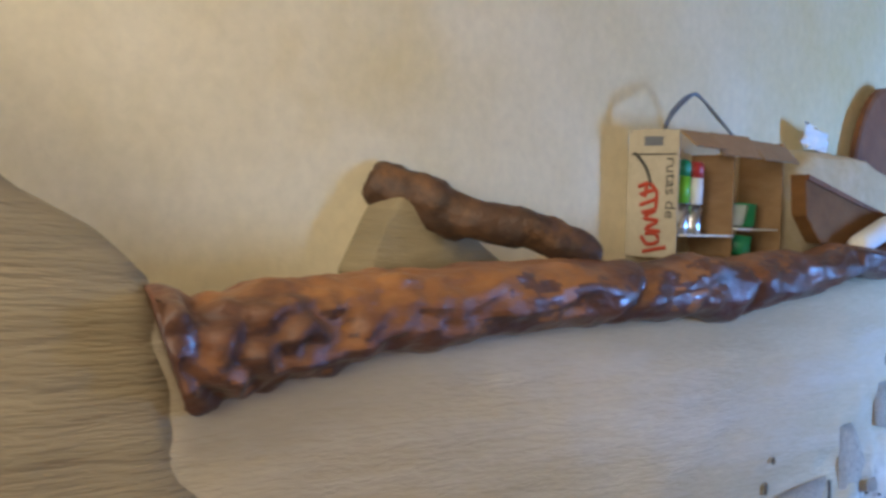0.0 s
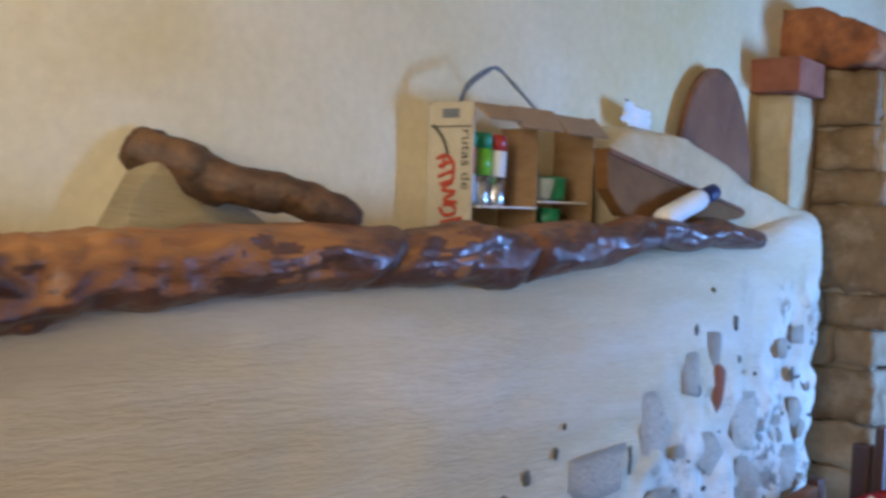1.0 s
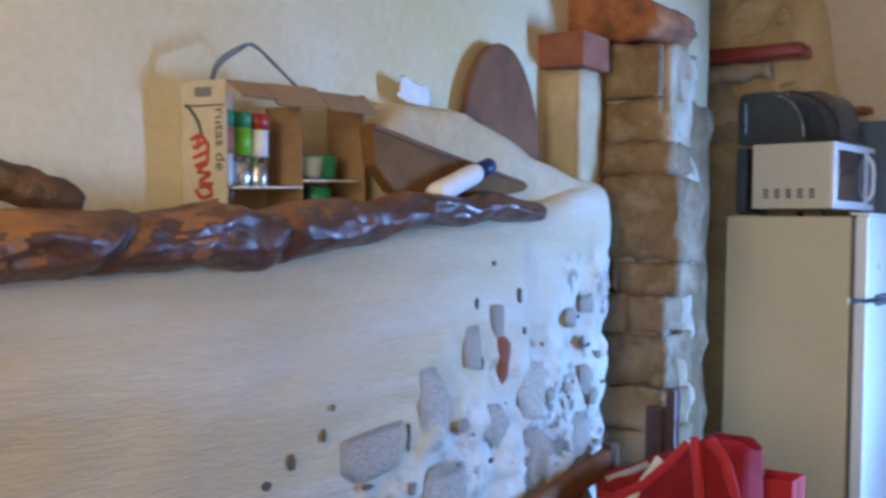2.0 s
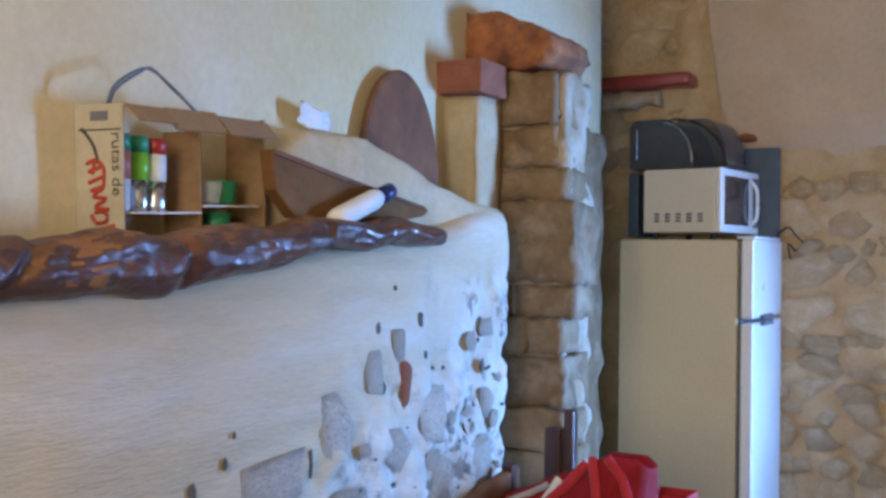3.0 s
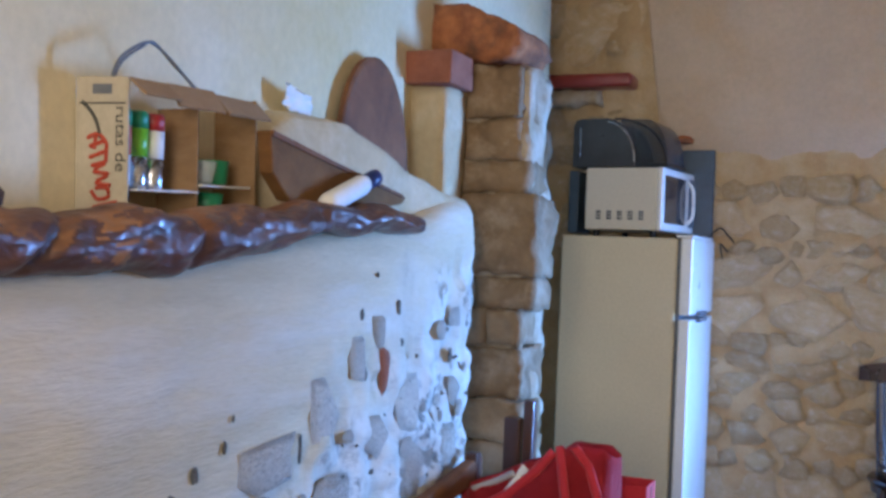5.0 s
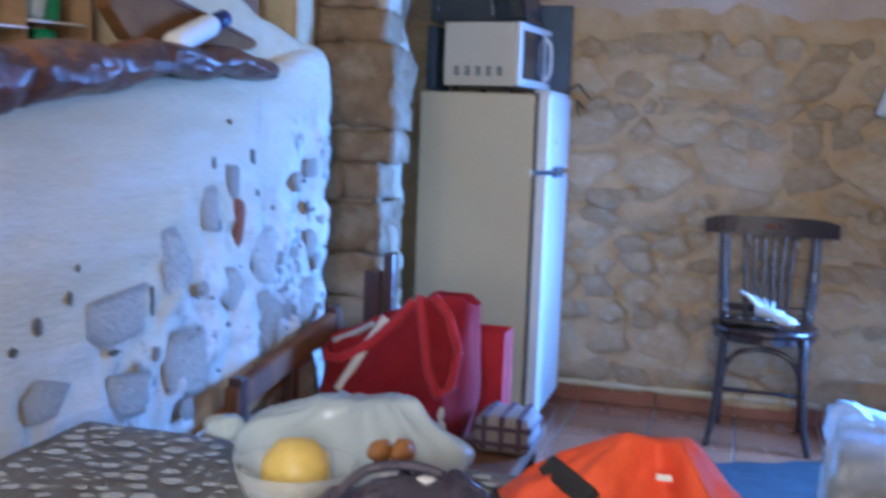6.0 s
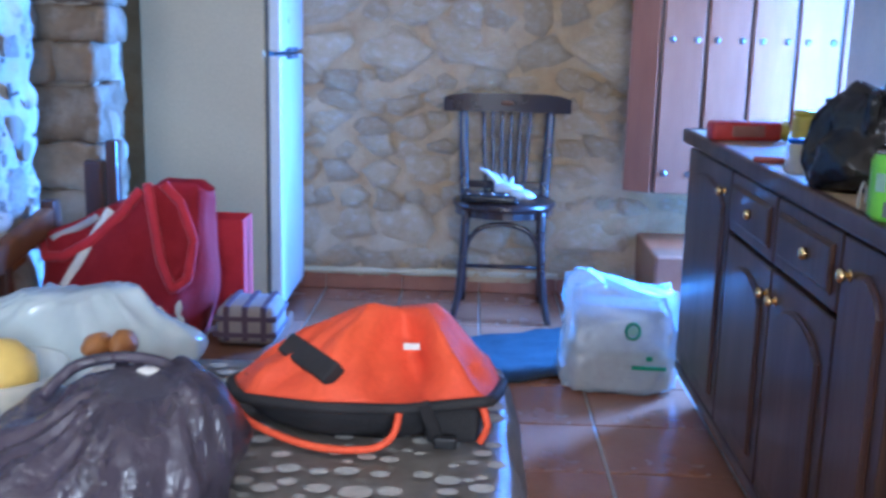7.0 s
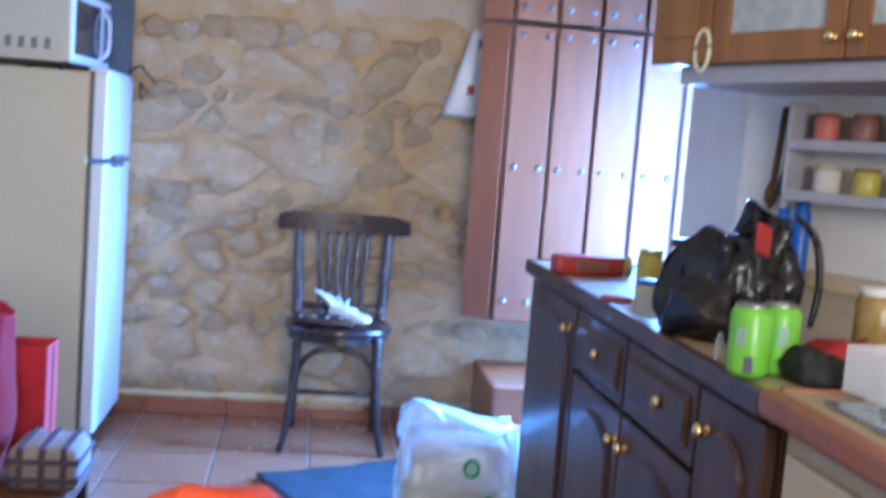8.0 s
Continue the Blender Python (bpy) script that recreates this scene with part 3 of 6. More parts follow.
def log_ledge():
    th = thing("log_ledge", "varnished knotty tree trunk capping a plaster half wall", "log", pose(0, 0, 0))
    n, seg = 400, 54
    bm = bmesh.new()
    rings = []
    for i in range(n):
        y = -0.30 + 2.05 * i / (n - 1)
        top = float(np.interp(y, [-0.37, 0, 0.27, 0.55, 0.76, 0.99, 1.22, 1.35, 1.6, 1.75], [1.250, 1.288, 1.31, 1.318, 1.33, 1.343, 1.366, 1.37, 1.378, 1.37]))
        bot = float(np.interp(y, [-0.37, -0.3, -0.1, 0, 0.27, 0.55, 0.76, 0.99, 1.1, 1.22, 1.3, 1.6, 1.75], [1.135, 1.13, 1.167, 1.183, 1.208, 1.220, 1.221, 1.243, 1.270, 1.287, 1.306, 1.314, 1.322]))
        swirl = 0.016 * math.sin(y * 21) * min(1, max(0, (y - 0.35) * 2)) + 0.006 * math.sin(y * 37 + 1)
        ring = []
        for k in range(seg):
            a = 2 * math.pi * k / seg
            rz, rx = (top - bot) / 2, 0.036 + 0.42 * (top - bot) / 2
            bump = 1 + 0.13 * noise.fractal(Vector((math.cos(a) * 1.3, y * 9, math.sin(a) * 1.3)), 1.0, 2.0, 3)
            bump += 0.11 * noise.noise(Vector((math.cos(a) * 2, y * 22, math.sin(a) * 2))) + 0.045 * noise.noise(Vector((math.cos(a) * 5, y * 34, math.sin(a) * 5))) + 0.03 * noise.noise(Vector((math.cos(a) * 9, y * 70, math.sin(a) * 9)))
            ridge = 0.075 * math.sin(3 * a + y * 17 + 1.5 * math.sin(y * 6)) * min(1, max(0, (y - 0.2) * 2))
            ridge -= 0.30 * math.exp(-((y - 0.50 - 0.05 * math.sin(a)) / 0.018) ** 2) + 0.22 * math.exp(-((y - 0.84) / 0.015) ** 2) + 0.25 * math.exp(-((y - 1.26) / 0.014) ** 2)
            bump += ridge * min(1, max(0, (1.72 - y) * 6))
            if i < 99:
                bump += (0.5 - i / 198) * noise.noise(Vector((math.cos(a) * 2.4, y * 30, math.sin(a) * 2.4 + 9)))
            yy = y + (0.03 * noise.noise(Vector((math.cos(a) * 3, 5, math.sin(a) * 3))) if i == 0 else 0) + 0.055 * max(0, -math.sin(a)) * max(0, 1 - i / 35)
            ring.append(bm.verts.new((-0.955 + rx * math.cos(a) * bump, yy, (top + bot) / 2 + swirl * 0.4 + rz * math.sin(a) * (0.55 + 0.45 * bump))))
        rings.append(ring)
    for a, b in zip(rings, rings[1:]):
        for k in range(seg):
            bm.faces.new((a[k], a[(k + 1) % seg], b[(k + 1) % seg], b[k]))
    bm.faces.new(rings[0][::-1])
    bm.faces.new(rings[-1])
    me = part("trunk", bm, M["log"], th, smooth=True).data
    # Dark faces are bark tone with the underside's shade put in by normal.
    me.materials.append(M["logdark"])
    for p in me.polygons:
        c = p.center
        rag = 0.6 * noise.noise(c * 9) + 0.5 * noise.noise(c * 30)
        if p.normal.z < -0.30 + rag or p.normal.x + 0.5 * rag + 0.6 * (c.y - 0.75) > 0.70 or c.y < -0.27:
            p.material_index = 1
    pts = [(-1.21, 0.205, 1.415), (-1.165, 0.245, 1.398), (-1.115, 0.29, 1.374), (-1.06, 0.34, 1.360), (-1.02, 0.385, 1.353), (-0.985, 0.43, 1.335), (-0.965, 0.46, 1.318)]
    b = tube(pts, [0.030, 0.038, 0.036, 0.031, 0.030, 0.027, 0.018], 20)
    part("branch", rough(rough(b, 0.010, 16), 0.004, 60), M["bark"], th, "crooked bare branch stub rising to the wall", smooth=True)
    return th


log_ledge()


def pillar():
    th = tagged(new("pillar"), "rough pillar of stacked brown fieldstones", "pillar", kind="structure")
    # Mortar core shows on the flank; its pale colour carries the doorway light.
    part("core", grid_box((-1.22, 2.46, -0.05), (-0.90, 2.67, 1.86), 0.03, 0.032, 8), M["palemortar"], th, "lumpy mortar on the pillar's flank, pale for the light on it", smooth=True)
    rnd = random.Random(5)
    joints = [0.0, 0.13, 0.30, 0.42, 0.58, 0.70, 0.826, 0.99, 1.103, 1.208, 1.465, 1.571, 1.70, 1.865]
    for k, (z0, z1) in enumerate(zip(joints, joints[1:])):
        end = -0.915 if z0 > 1.55 else rnd.uniform(-0.90, -0.85)
        split = rnd.uniform(-1.08, -0.98) if z1 - z0 < 0.12 and z0 < 1.3 else None
        spans = [(-1.23, end)] if split is None else [(-1.23, split - 0.005), (split + 0.005, end)]
        for x0, x1 in spans:
            jut = rnd.uniform(-0.02, 0.012)
            b = grid_box((x0, 2.425 + jut, z0 + 0.005), (x1, 2.60 + rnd.uniform(-0.03, 0.05), z1 - 0.004), 0.024, 0.016, 11, k * 3.7)
            part("stone", rough(b, 0.012, 30, k), M["pillarstone"], th, smooth=True)
    return th


pillar()


def slab_shelf():
    out = [(-1.25, 2.075), (-1.14, 2.05), (-1.05, 2.05), (-0.98, 2.015), (-0.92, 1.99), (-0.885, 1.965), (-0.87, 1.92), (-0.90, 1.885), (-0.98, 1.868), (-1.10, 1.885), (-1.16, 1.915), (-1.25, 1.97)]
    b = prism(out, 0.30)
    bmesh.ops.subdivide_edges(b, edges=list(b.edges), cuts=4, use_grid_fill=True)
    bmesh.ops.triangulate(b, faces=[f for f in b.faces if len(f.verts) > 4])
    bmesh.ops.subdivide_edges(b, edges=[e for e in b.edges if e.calc_length() > 0.08], cuts=2)
    th = part("terracotta_slab", rough(rough(b, 0.014, 16), 0.008, 45), M["slab"], None, m=pose(-0.035, 2.37, 0), smooth=True)
    return tagged(th, "broken orange terracotta slab lying on the stone pillar", "slab")


slab_shelf()
b = box((-1.50, 4.0, 2.055), (-0.965, 4.16, 2.118), 0.018, 3)
tagged(part("corner_shelf", rough(b, 0.004, 12), M["redtile"], None, smooth=True), "narrow dark red glazed shelf high on the masonry", "shelf")
b = grid_box((-1.45, 4.05, 1.98), (-1.12, 4.16, 2.05), 0.03, 0.03, 10)
part("shelf_bed", b, M["palemortar"], wall_far, "pale plaster under the red shelf", smooth=True)

# ---- steps, door leaves ----
stp = setting("step_upper", box((0.90, 3.62, 0), (1.458, 4.13, 0.296), 0.012), M["tile"], "terracotta step up to the doorway", "step")
setting("step_lower", box((0.93, 3.30, 0), (1.455, 3.618, 0.15), 0.012), M["tile"], "low terracotta step before the doorway", "step")


def door_leaf(name, z0, z1, label, rows):
    th = thing(name, label, "door", pose(0.892, 3.755, 0, 0, 0, -2))
    w, n = 0.174, 5
    part("backing", box((0.0, 0.012, z0), (n * w + 0.04, 0.04, z1)), M["darkwood"], th)
    for i in range(n):
        x0 = i * w + 0.007
        part("plank", box((x0, -0.012, z0 + 0.002), (x0 + w - 0.016, 0.016, z1 - 0.002), 0.004), M["leafwood"], th)
        for z in rows:
            for dx in (0.034, 0.130):
                b = lathe([(0.013, 0), (0.0125, 0.004), (0.009, 0.009), (0.003, 0.0115)], 12)
                part("rivet", b, M["iron"], th, "domed iron nail head", m=Matrix.Translation((x0 + dx, -0.012, z)) @ pose(0, 0, 0, 90), smooth=True)
    part("edge_stile", box((-0.012, 0.0, z0), (0.012, 0.118, z1), 0.004), M["leafwood"], th, "planed edge board", m=pose(-0.006, 0.004, 0, 0, 0, 62))
    return th


door_leaf("door_leaf", 0.53, 1.692, "red-brown plank door leaf studded with iron nails, standing open", (0.612, 1.143, 1.655))
door_leaf("door_leaf", 1.708, 2.30, "upper half of a studded red-brown plank door, standing open", (1.76, 2.24))


# Unseen window, added so the back fill light has an opening.
def frame_window():
    th = tagged(new("added_window"), "unseen window added around the fill light in the back wall", "window", kind="structure")
    for lo, hi in (((0.0, -3.5, 1.0), (0.06, -3.45, 2.2)), ((1.44, -3.5, 1.0), (1.5, -3.45, 2.2)), ((0.06, -3.5, 1.0), (1.44, -3.45, 1.06)), ((0.06, -3.5, 2.14), (1.44, -3.45, 2.2))):
        part("window_frame", box(lo, hi, 0.004), M["oak"], th)
    return th


frame_window()

# ---- fridge corner ----


def fridge():
    th = thing("fridge", "cream two-door fridge freezer against a stone wall", "fridge", pose(0, 0, 0))
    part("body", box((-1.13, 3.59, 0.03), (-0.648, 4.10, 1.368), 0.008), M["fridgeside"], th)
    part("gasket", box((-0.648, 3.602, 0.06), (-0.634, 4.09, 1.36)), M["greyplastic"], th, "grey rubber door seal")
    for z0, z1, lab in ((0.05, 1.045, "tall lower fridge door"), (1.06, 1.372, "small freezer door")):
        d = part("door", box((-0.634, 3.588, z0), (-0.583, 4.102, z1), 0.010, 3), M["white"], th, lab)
        hz = 1.035 if z0 < 0.5 else 1.06
        part("handle", box((-0.585, 3.70, hz - 0.004), (-0.565, 3.86, hz + 0.014), 0.004), M["greyplastic"], d, "grey recessed handle")
    for x in (-1.08, -0.70):
        for y in (3.64, 4.05):
            part("foot", lathe([(0.02, 0), (0.02, 0.03)], 10), M["blackplastic"], th, m=pose(x, y, 0))
    part("top_trim", box((-0.66, 3.62, 1.3725), (-0.588, 4.08, 1.384), 0.003), M["white"], th)
    return th


fridge()


def microwave():
    th = thing("microwave", "white microwave oven standing on the fridge", "microwave", pose(-0.74, 3.65, 1.386, 0, 0, -6.5))
    part("case", box((-0.325, 0.0, 0.012), (-0.012, 0.45, 0.272), 0.006), M["ivorywhite"], th)
    front = part("front", box((-0.012, 0.0, 0.012), (0.012, 0.45, 0.274), 0.006), M["white"], th, "white front frame")
    part("door_window", box((0.011, 0.03, 0.045), (0.016, 0.30, 0.243), 0.002), M["blackglass"], front, "dark door window")
    part("handle", tube([(0.016, 0.325, 0.05), (0.038, 0.33, 0.08), (0.042, 0.33, 0.14), (0.038, 0.33, 0.2), (0.016, 0.325, 0.235)], 0.008, 8), M["white"], front, smooth=True)
    part("control_panel", box((0.011, 0.355, 0.04), (0.015, 0.44, 0.25), 0.002), M["greyplastic"], front)
    for i in range(5):
        x = -0.275 + i * 0.047
        for k in range(3):
            part("vent_slot", box((x, -0.0025, 0.055 + k * 0.0135), (x + 0.022, 0.001, 0.064 + k * 0.0135)), M["greyplastic"], th)
    for x in (-0.29, -0.04):
        for y in (0.05, 0.4):
            part("foot", lathe([(0.014, -0.014), (0.014, 0.013)], 10), M["blackplastic"], th, m=pose(x, y, 0))
    return th


microwave()


def bread_bin():
    th = thing("bread_bin", "black bread bin with a smoky rounded roll lid on the microwave", "bread bin", pose(-1.13, 3.70, 1.662, 0, 0, -5))

    def dee(x0, x1, h, r0, inset=0.0):
        pts = [(x0 + inset, inset), (x1 - inset, inset)]
        for i in range(9):
            a = i / 8 * math.pi / 2
            pts.append((x1 - inset - (1 - math.cos(a)) * (x1 - x0) * 0.45, inset + 0.02 + math.sin(a) * (h - 0.02 - 2 * inset)))
        pts += [(x0 + inset + r0, h - inset), (x0 + inset + r0 * 0.3, h - inset - r0 * 0.3), (x0 + inset, h - inset - r0)]
        return pts

    part("side_panel", prism(dee(0.0, 0.275, 0.205, 0.03), 0.014, 0.003), M["panelgrey"], th)
    part("side_panel", prism(dee(0.0, 0.275, 0.205, 0.03), 0.014, 0.003), M["blackplastic"], th, m=pose(0, 0.26, 0))
    part("trim", tube([(0.035, -0.004, 0.04), (0.035, -0.004, 0.165)], 0.0035, 6), M["steel"], th, "thin bright trim line")
    arc = [(0.275 - (1 - math.cos(i / 10 * 1.5)) * 0.13, -0.004, 0.02 + math.sin(i / 10 * 1.5) * 0.17) for i in range(11)]
    part("rim", tube(arc, 0.004, 6), M["steel"], th, "bright curved rim")
    part("lid", prism(dee(0.20, 0.41, 0.20, 0.01), 0.24), M["smoked"], th, "smoky clear roll lid", m=pose(0, 0.02, 0))
    arc = [(0.18 + 0.23 * math.sin(i / 14 * math.pi / 2), 0.01, 0.015 + 0.188 * math.cos(i / 14 * math.pi / 2)) for i in range(15)]
    part("lid_edge", tube(arc, 0.005, 6), M["blackplastic"], th)
    part("base", box((0.0, 0.014, 0.0), (0.42, 0.26, 0.018), 0.003), M["blackplastic"], th)
    return th


bread_bin()
b = box((-0.745, 4.07, 1.386), (-0.592, 4.095, 1.772), 0.006)
tagged(part("tray", b, M["slateblue"], None), "slate blue tray standing upright behind the microwave", "tray")
b = box((-1.19, 3.86, 1.386), (-1.145, 4.08, 1.66), 0.006)
tagged(part("tray", b, M["slateblue"], None), "dark blue-grey tray leaning in the corner on the fridge", "tray")
pts = [(-0.60, 4.06, 1.395), (-0.56, 4.09, 1.43), (-0.53, 4.10, 1.40), (-0.50, 4.11, 1.36), (-0.53, 4.115, 1.33), (-0.56, 4.10, 1.36), (-0.54, 4.10, 1.26)]
tagged(part("power_cable", tube(pts, 0.004, 6), M["blackplastic"], None, smooth=True), "thin black power cable hanging behind the fridge", "cable")
b = rough(lathe([(0.0, 0.0), (0.03, 0.004), (0.036, 0.02), (0.02, 0.036), (0.004, 0.04)], 12, 1.3), 0.006, 30)
part("stone_lump", b, M["slab"], wall_far, "ochre stone jutting from the plaster", m=pose(-0.735, 4.10, 1.80), smooth=True)

# ---- things on the ledge ----


def carton():
    th = thing("cardboard_carton", "open printed cardboard carton used as a shelf for cans and glasses", "box", pose(-1.10, 0.755, 1.318, 2.2, 0, 0))
    w, h, d = 0.52, 0.245, 0.115
    part("back", box((-d, 0.108, 0), (-d + 0.005, w, h)), M["card"], th)
    part("side", box((-d, w, 0), (0.0, w + 0.004, h)), M["card"], th)
    part("bottom", box((-d, 0.13, -0.004), (0.0, w, 0.0)), M["card"], th)
    part("divider", box((-d + 0.006, 0.325, 0.001), (-0.004, 0.329, h - 0.035)), M["card"], th)
    panel = part("front_panel", box((0.0, -0.004, 0), (0.004, 0.118, h)), M["cardgrey"], th, "pale printed front panel", m=pose(-0.098, 0.102, 0, 0, 0, -80) @ Matrix.Diagonal((1, 0.86, 1, 1)))
    part("shelf", box((-d + 0.006, 0.14, 0.042), (0.006, 0.318, 0.046)), M["paper"], th, "white card shelf")
    part("shelf", box((-d + 0.006, 0.332, 0.056), (0.006, w - 0.025, 0.060)), M["paper"], th, "white card shelf")
    part("flap", box((0, 0, -0.004), (0.05, 0.10, 0.0)), M["card"], th, m=pose(0, 0.122, h, 0, 38, 0))
    part("flap", box((0, 0, -0.004), (0.055, 0.135, 0.0)), M["card"], th, m=pose(0, 0.225, h + 0.002, 0, 52, -3))
    part("flap", box((0, 0, -0.004), (0.055, 0.165, 0.0)), M["card"], th, m=pose(0, 0.372, h - 0.002, 0, 46, 3))
    part("strap", tube([(-0.03, 0.11, h), (-0.02, 0.12, h + 0.035), (-0.03, 0.19, h + 0.072), (-0.03, 0.225, h + 0.074), (-0.02, 0.26, h + 0.05), (0.0, 0.31, h)], 0.003, 6), M["greyplastic"], th, "thin grey carrying strap", smooth=True)
    part("strap", tube([(-0.03, 0.115, h), (-0.02, 0.125, h + 0.03), (-0.03, 0.19, h + 0.066), (-0.03, 0.222, h + 0.078), (-0.02, 0.265, h + 0.044), (0.0, 0.315, h)], 0.0028, 6), M["greyplastic"], th, "thin grey carrying strap", smooth=True)
    part("printed_line", box((0.0042, 0.004, 0.196), (0.0052, 0.112, 0.199)), M["ink"], panel)
    part("printed_block", box((0.0042, 0.035, 0.214), (0.0052, 0.08, 0.232)), M["ink"], panel, "small grey printed block").active_material = M["greyplastic"]
    part("printed_swash", tube([(0.005, 0.012, 0.2), (0.005, 0.03, 0.185), (0.005, 0.045, 0.165), (0.005, 0.055, 0.135)], 0.0035, 6), M["ink"], panel, "dark brush stroke")
    cu = bpy.data.curves.new("lettering", "FONT")
    cu.body, cu.size, cu.extrude, cu.align_x, cu.align_y = "rutas de", 0.036, 0.0004, "LEFT", "BOTTOM"
    cu.materials.append(M["ink"])
    t = new("lettering", cu)
    t.matrix_basis = Matrix.Translation((0.0048, 0.083, 0.193)) @ Matrix(((0, 0, 1, 0), (0, 1, 0, 0), (-1, 0, 0, 0), (0, 0, 0, 1)))
    t.parent = panel
    strokes = [
        [(0.025, 0.135), (0.05, 0.142), (0.07, 0.125)], [(0.03, 0.12), (0.065, 0.13)], [(0.045, 0.142), (0.04, 0.115)],
        [(0.03, 0.10), (0.07, 0.112)], [(0.07, 0.125), (0.068, 0.095)], [(0.035, 0.085), (0.07, 0.092), (0.04, 0.075), (0.075, 0.07), (0.045, 0.055), (0.08, 0.05)],
        [(0.035, 0.04), (0.05, 0.025), (0.075, 0.03), (0.07, 0.045), (0.045, 0.045)], [(0.04, 0.01), (0.07, 0.016), (0.095, 0.02)]]
    for s in strokes:
        part("printed_stroke", tube([(0.0045, y, z) for y, z in s], 0.0042, 6), M["redink"], panel, "red brush stroke")
    return th


carton()


def can_pair(y, top, mid, low, h=0.148):
    th = thing("drink_can", "slim printed drink can standing in a carton", "can", pose(-1.15, y, 1.37), "cans in the carton")
    r = 0.021
    part("body", lathe([(r * 0.85, 0), (r, 0.006), (r, h * 0.42)], 16), low, th, smooth=True)
    part("band", lathe([(r * 1.005, h * 0.42), (r * 1.005, h * 0.78)], 16), mid, th, smooth=True)
    part("shoulder", lathe([(r, h * 0.78), (r, h * 0.96), (r * 0.8, h)], 16), top, th, smooth=True)


can_pair(0.905, M["green"], M["orangeprint"], M["paper"])
can_pair(0.951, M["green"], M["lime"], M["steel"])
can_pair(0.998, M["red"], M["paper"], M["steel"])


def tumbler(y, z, r, h, lab):
    th = part("tumbler", lathe([(r * 0.7, 0), (r * 0.75, 0.004), (r, h), (r * 0.93, h), (r * 0.7, 0.008)], 18), M["clear"], None, m=pose(-1.14, y, z), smooth=True)
    tagged(th, lab, "glass")


tumbler(1.135, 1.396, 0.035, 0.045, "clear glass tumbler on a card shelf")
th = part("green_glass", lathe([(0.025, 0), (0.03, 0.005), (0.034, 0.05), (0.031, 0.05), (0.022, 0.008)], 18), M["green"], None, m=pose(-1.15, 1.19, 1.397), smooth=True)
tagged(th, "green glass tumbler on a card shelf", "glass")
th = part("green_glass", lathe([(0.025, 0), (0.03, 0.005), (0.034, 0.042), (0.031, 0.042), (0.022, 0.008)], 18), M["green"], None, m=pose(-1.14, 1.16, 1.336), smooth=True)
tagged(th, "green glass tumbler below a card shelf", "glass")

b = prism([(1.165, 1.508), (1.26, 1.497), (1.42, 1.468), (1.6, 1.437), (1.77, 1.418), (1.80, 1.404), (1.77, 1.392), (1.6, 1.368), (1.25, 1.37), (1.18, 1.425)], 0.035, 0.004)
th = thing("wooden_wedge", "", "", pose(0, 0, 0))
part("board", b, M["wedgewood"], th, m=Matrix.Translation((-0.995, 0, 0)) @ pose(0, 0, 0, 0, 0, 90))
b = prism([(1.17, 1.5085), (1.42, 1.469), (1.77, 1.4185), (1.79, 1.4075), (1.42, 1.459), (1.17, 1.497)], 0.006, 0.001)
part("worn_edge", b, M["boardwood"], th, "rubbed upper edge", m=Matrix.Translation((-0.990, 0, 0)) @ pose(0, 0, 0, 0, 0, 90))
tagged(th, "worn brown wooden wedge lying on the ledge behind the log", "wood")

th = thing("plastic_bottle", "white plastic bottle with a navy cap lying on the ledge", "bottle", Matrix.Translation((-0.958, 1.405, 1.392)) @ pose(0, 0, 0, -71, 0, 0))
part("body", lathe([(0.010, -0.08), (0.021, -0.075), (0.024, -0.06), (0.024, 0.085), (0.021, 0.10), (0.017, 0.104), (0.017, 0.12)], 20), M["paper"], th, smooth=True)
part("cap", lathe([(0.0195, 0.108), (0.0195, 0.160), (0.017, 0.163)], 20), M["navy"], th, "navy screw cap", smooth=True)

bm = lathe([(0.172, 0), (0.179, 0.004), (0.179, 0.02), (0.172, 0.024)], 48, 1.0, 1.68)
th = part("oval_board", bm, M["boardwood"], None, m=Matrix.Translation((-1.175, 1.93, 1.50)) @ pose(0, 0, 0, 90, 0, 86) @ pose(0, 0, 0, 0, 0, 4), smooth=False)
tagged(th, "oval dark wooden cutting board leaning on the cream wall", "cutting board")
bm = bmesh.new()
bmesh.ops.create_grid(bm, x_segments=8, y_segments=6, size=0.5)
for v in bm.verts:
    v.co = Vector((0.02 * noise.noise(v.co * 4) + 0.01, v.co.x * 0.12, v.co.y * 0.055 - v.co.x * 0.02))
bmesh.ops.solidify(bm, geom=list(bm.faces), thickness=0.002)
tagged(part("paper_scrap", bm, M["paper"], None, m=pose(-1.172, 1.535, 1.622), smooth=True), "curled scrap of white paper against the wall", "paper")

# ---- bench with the tote ----


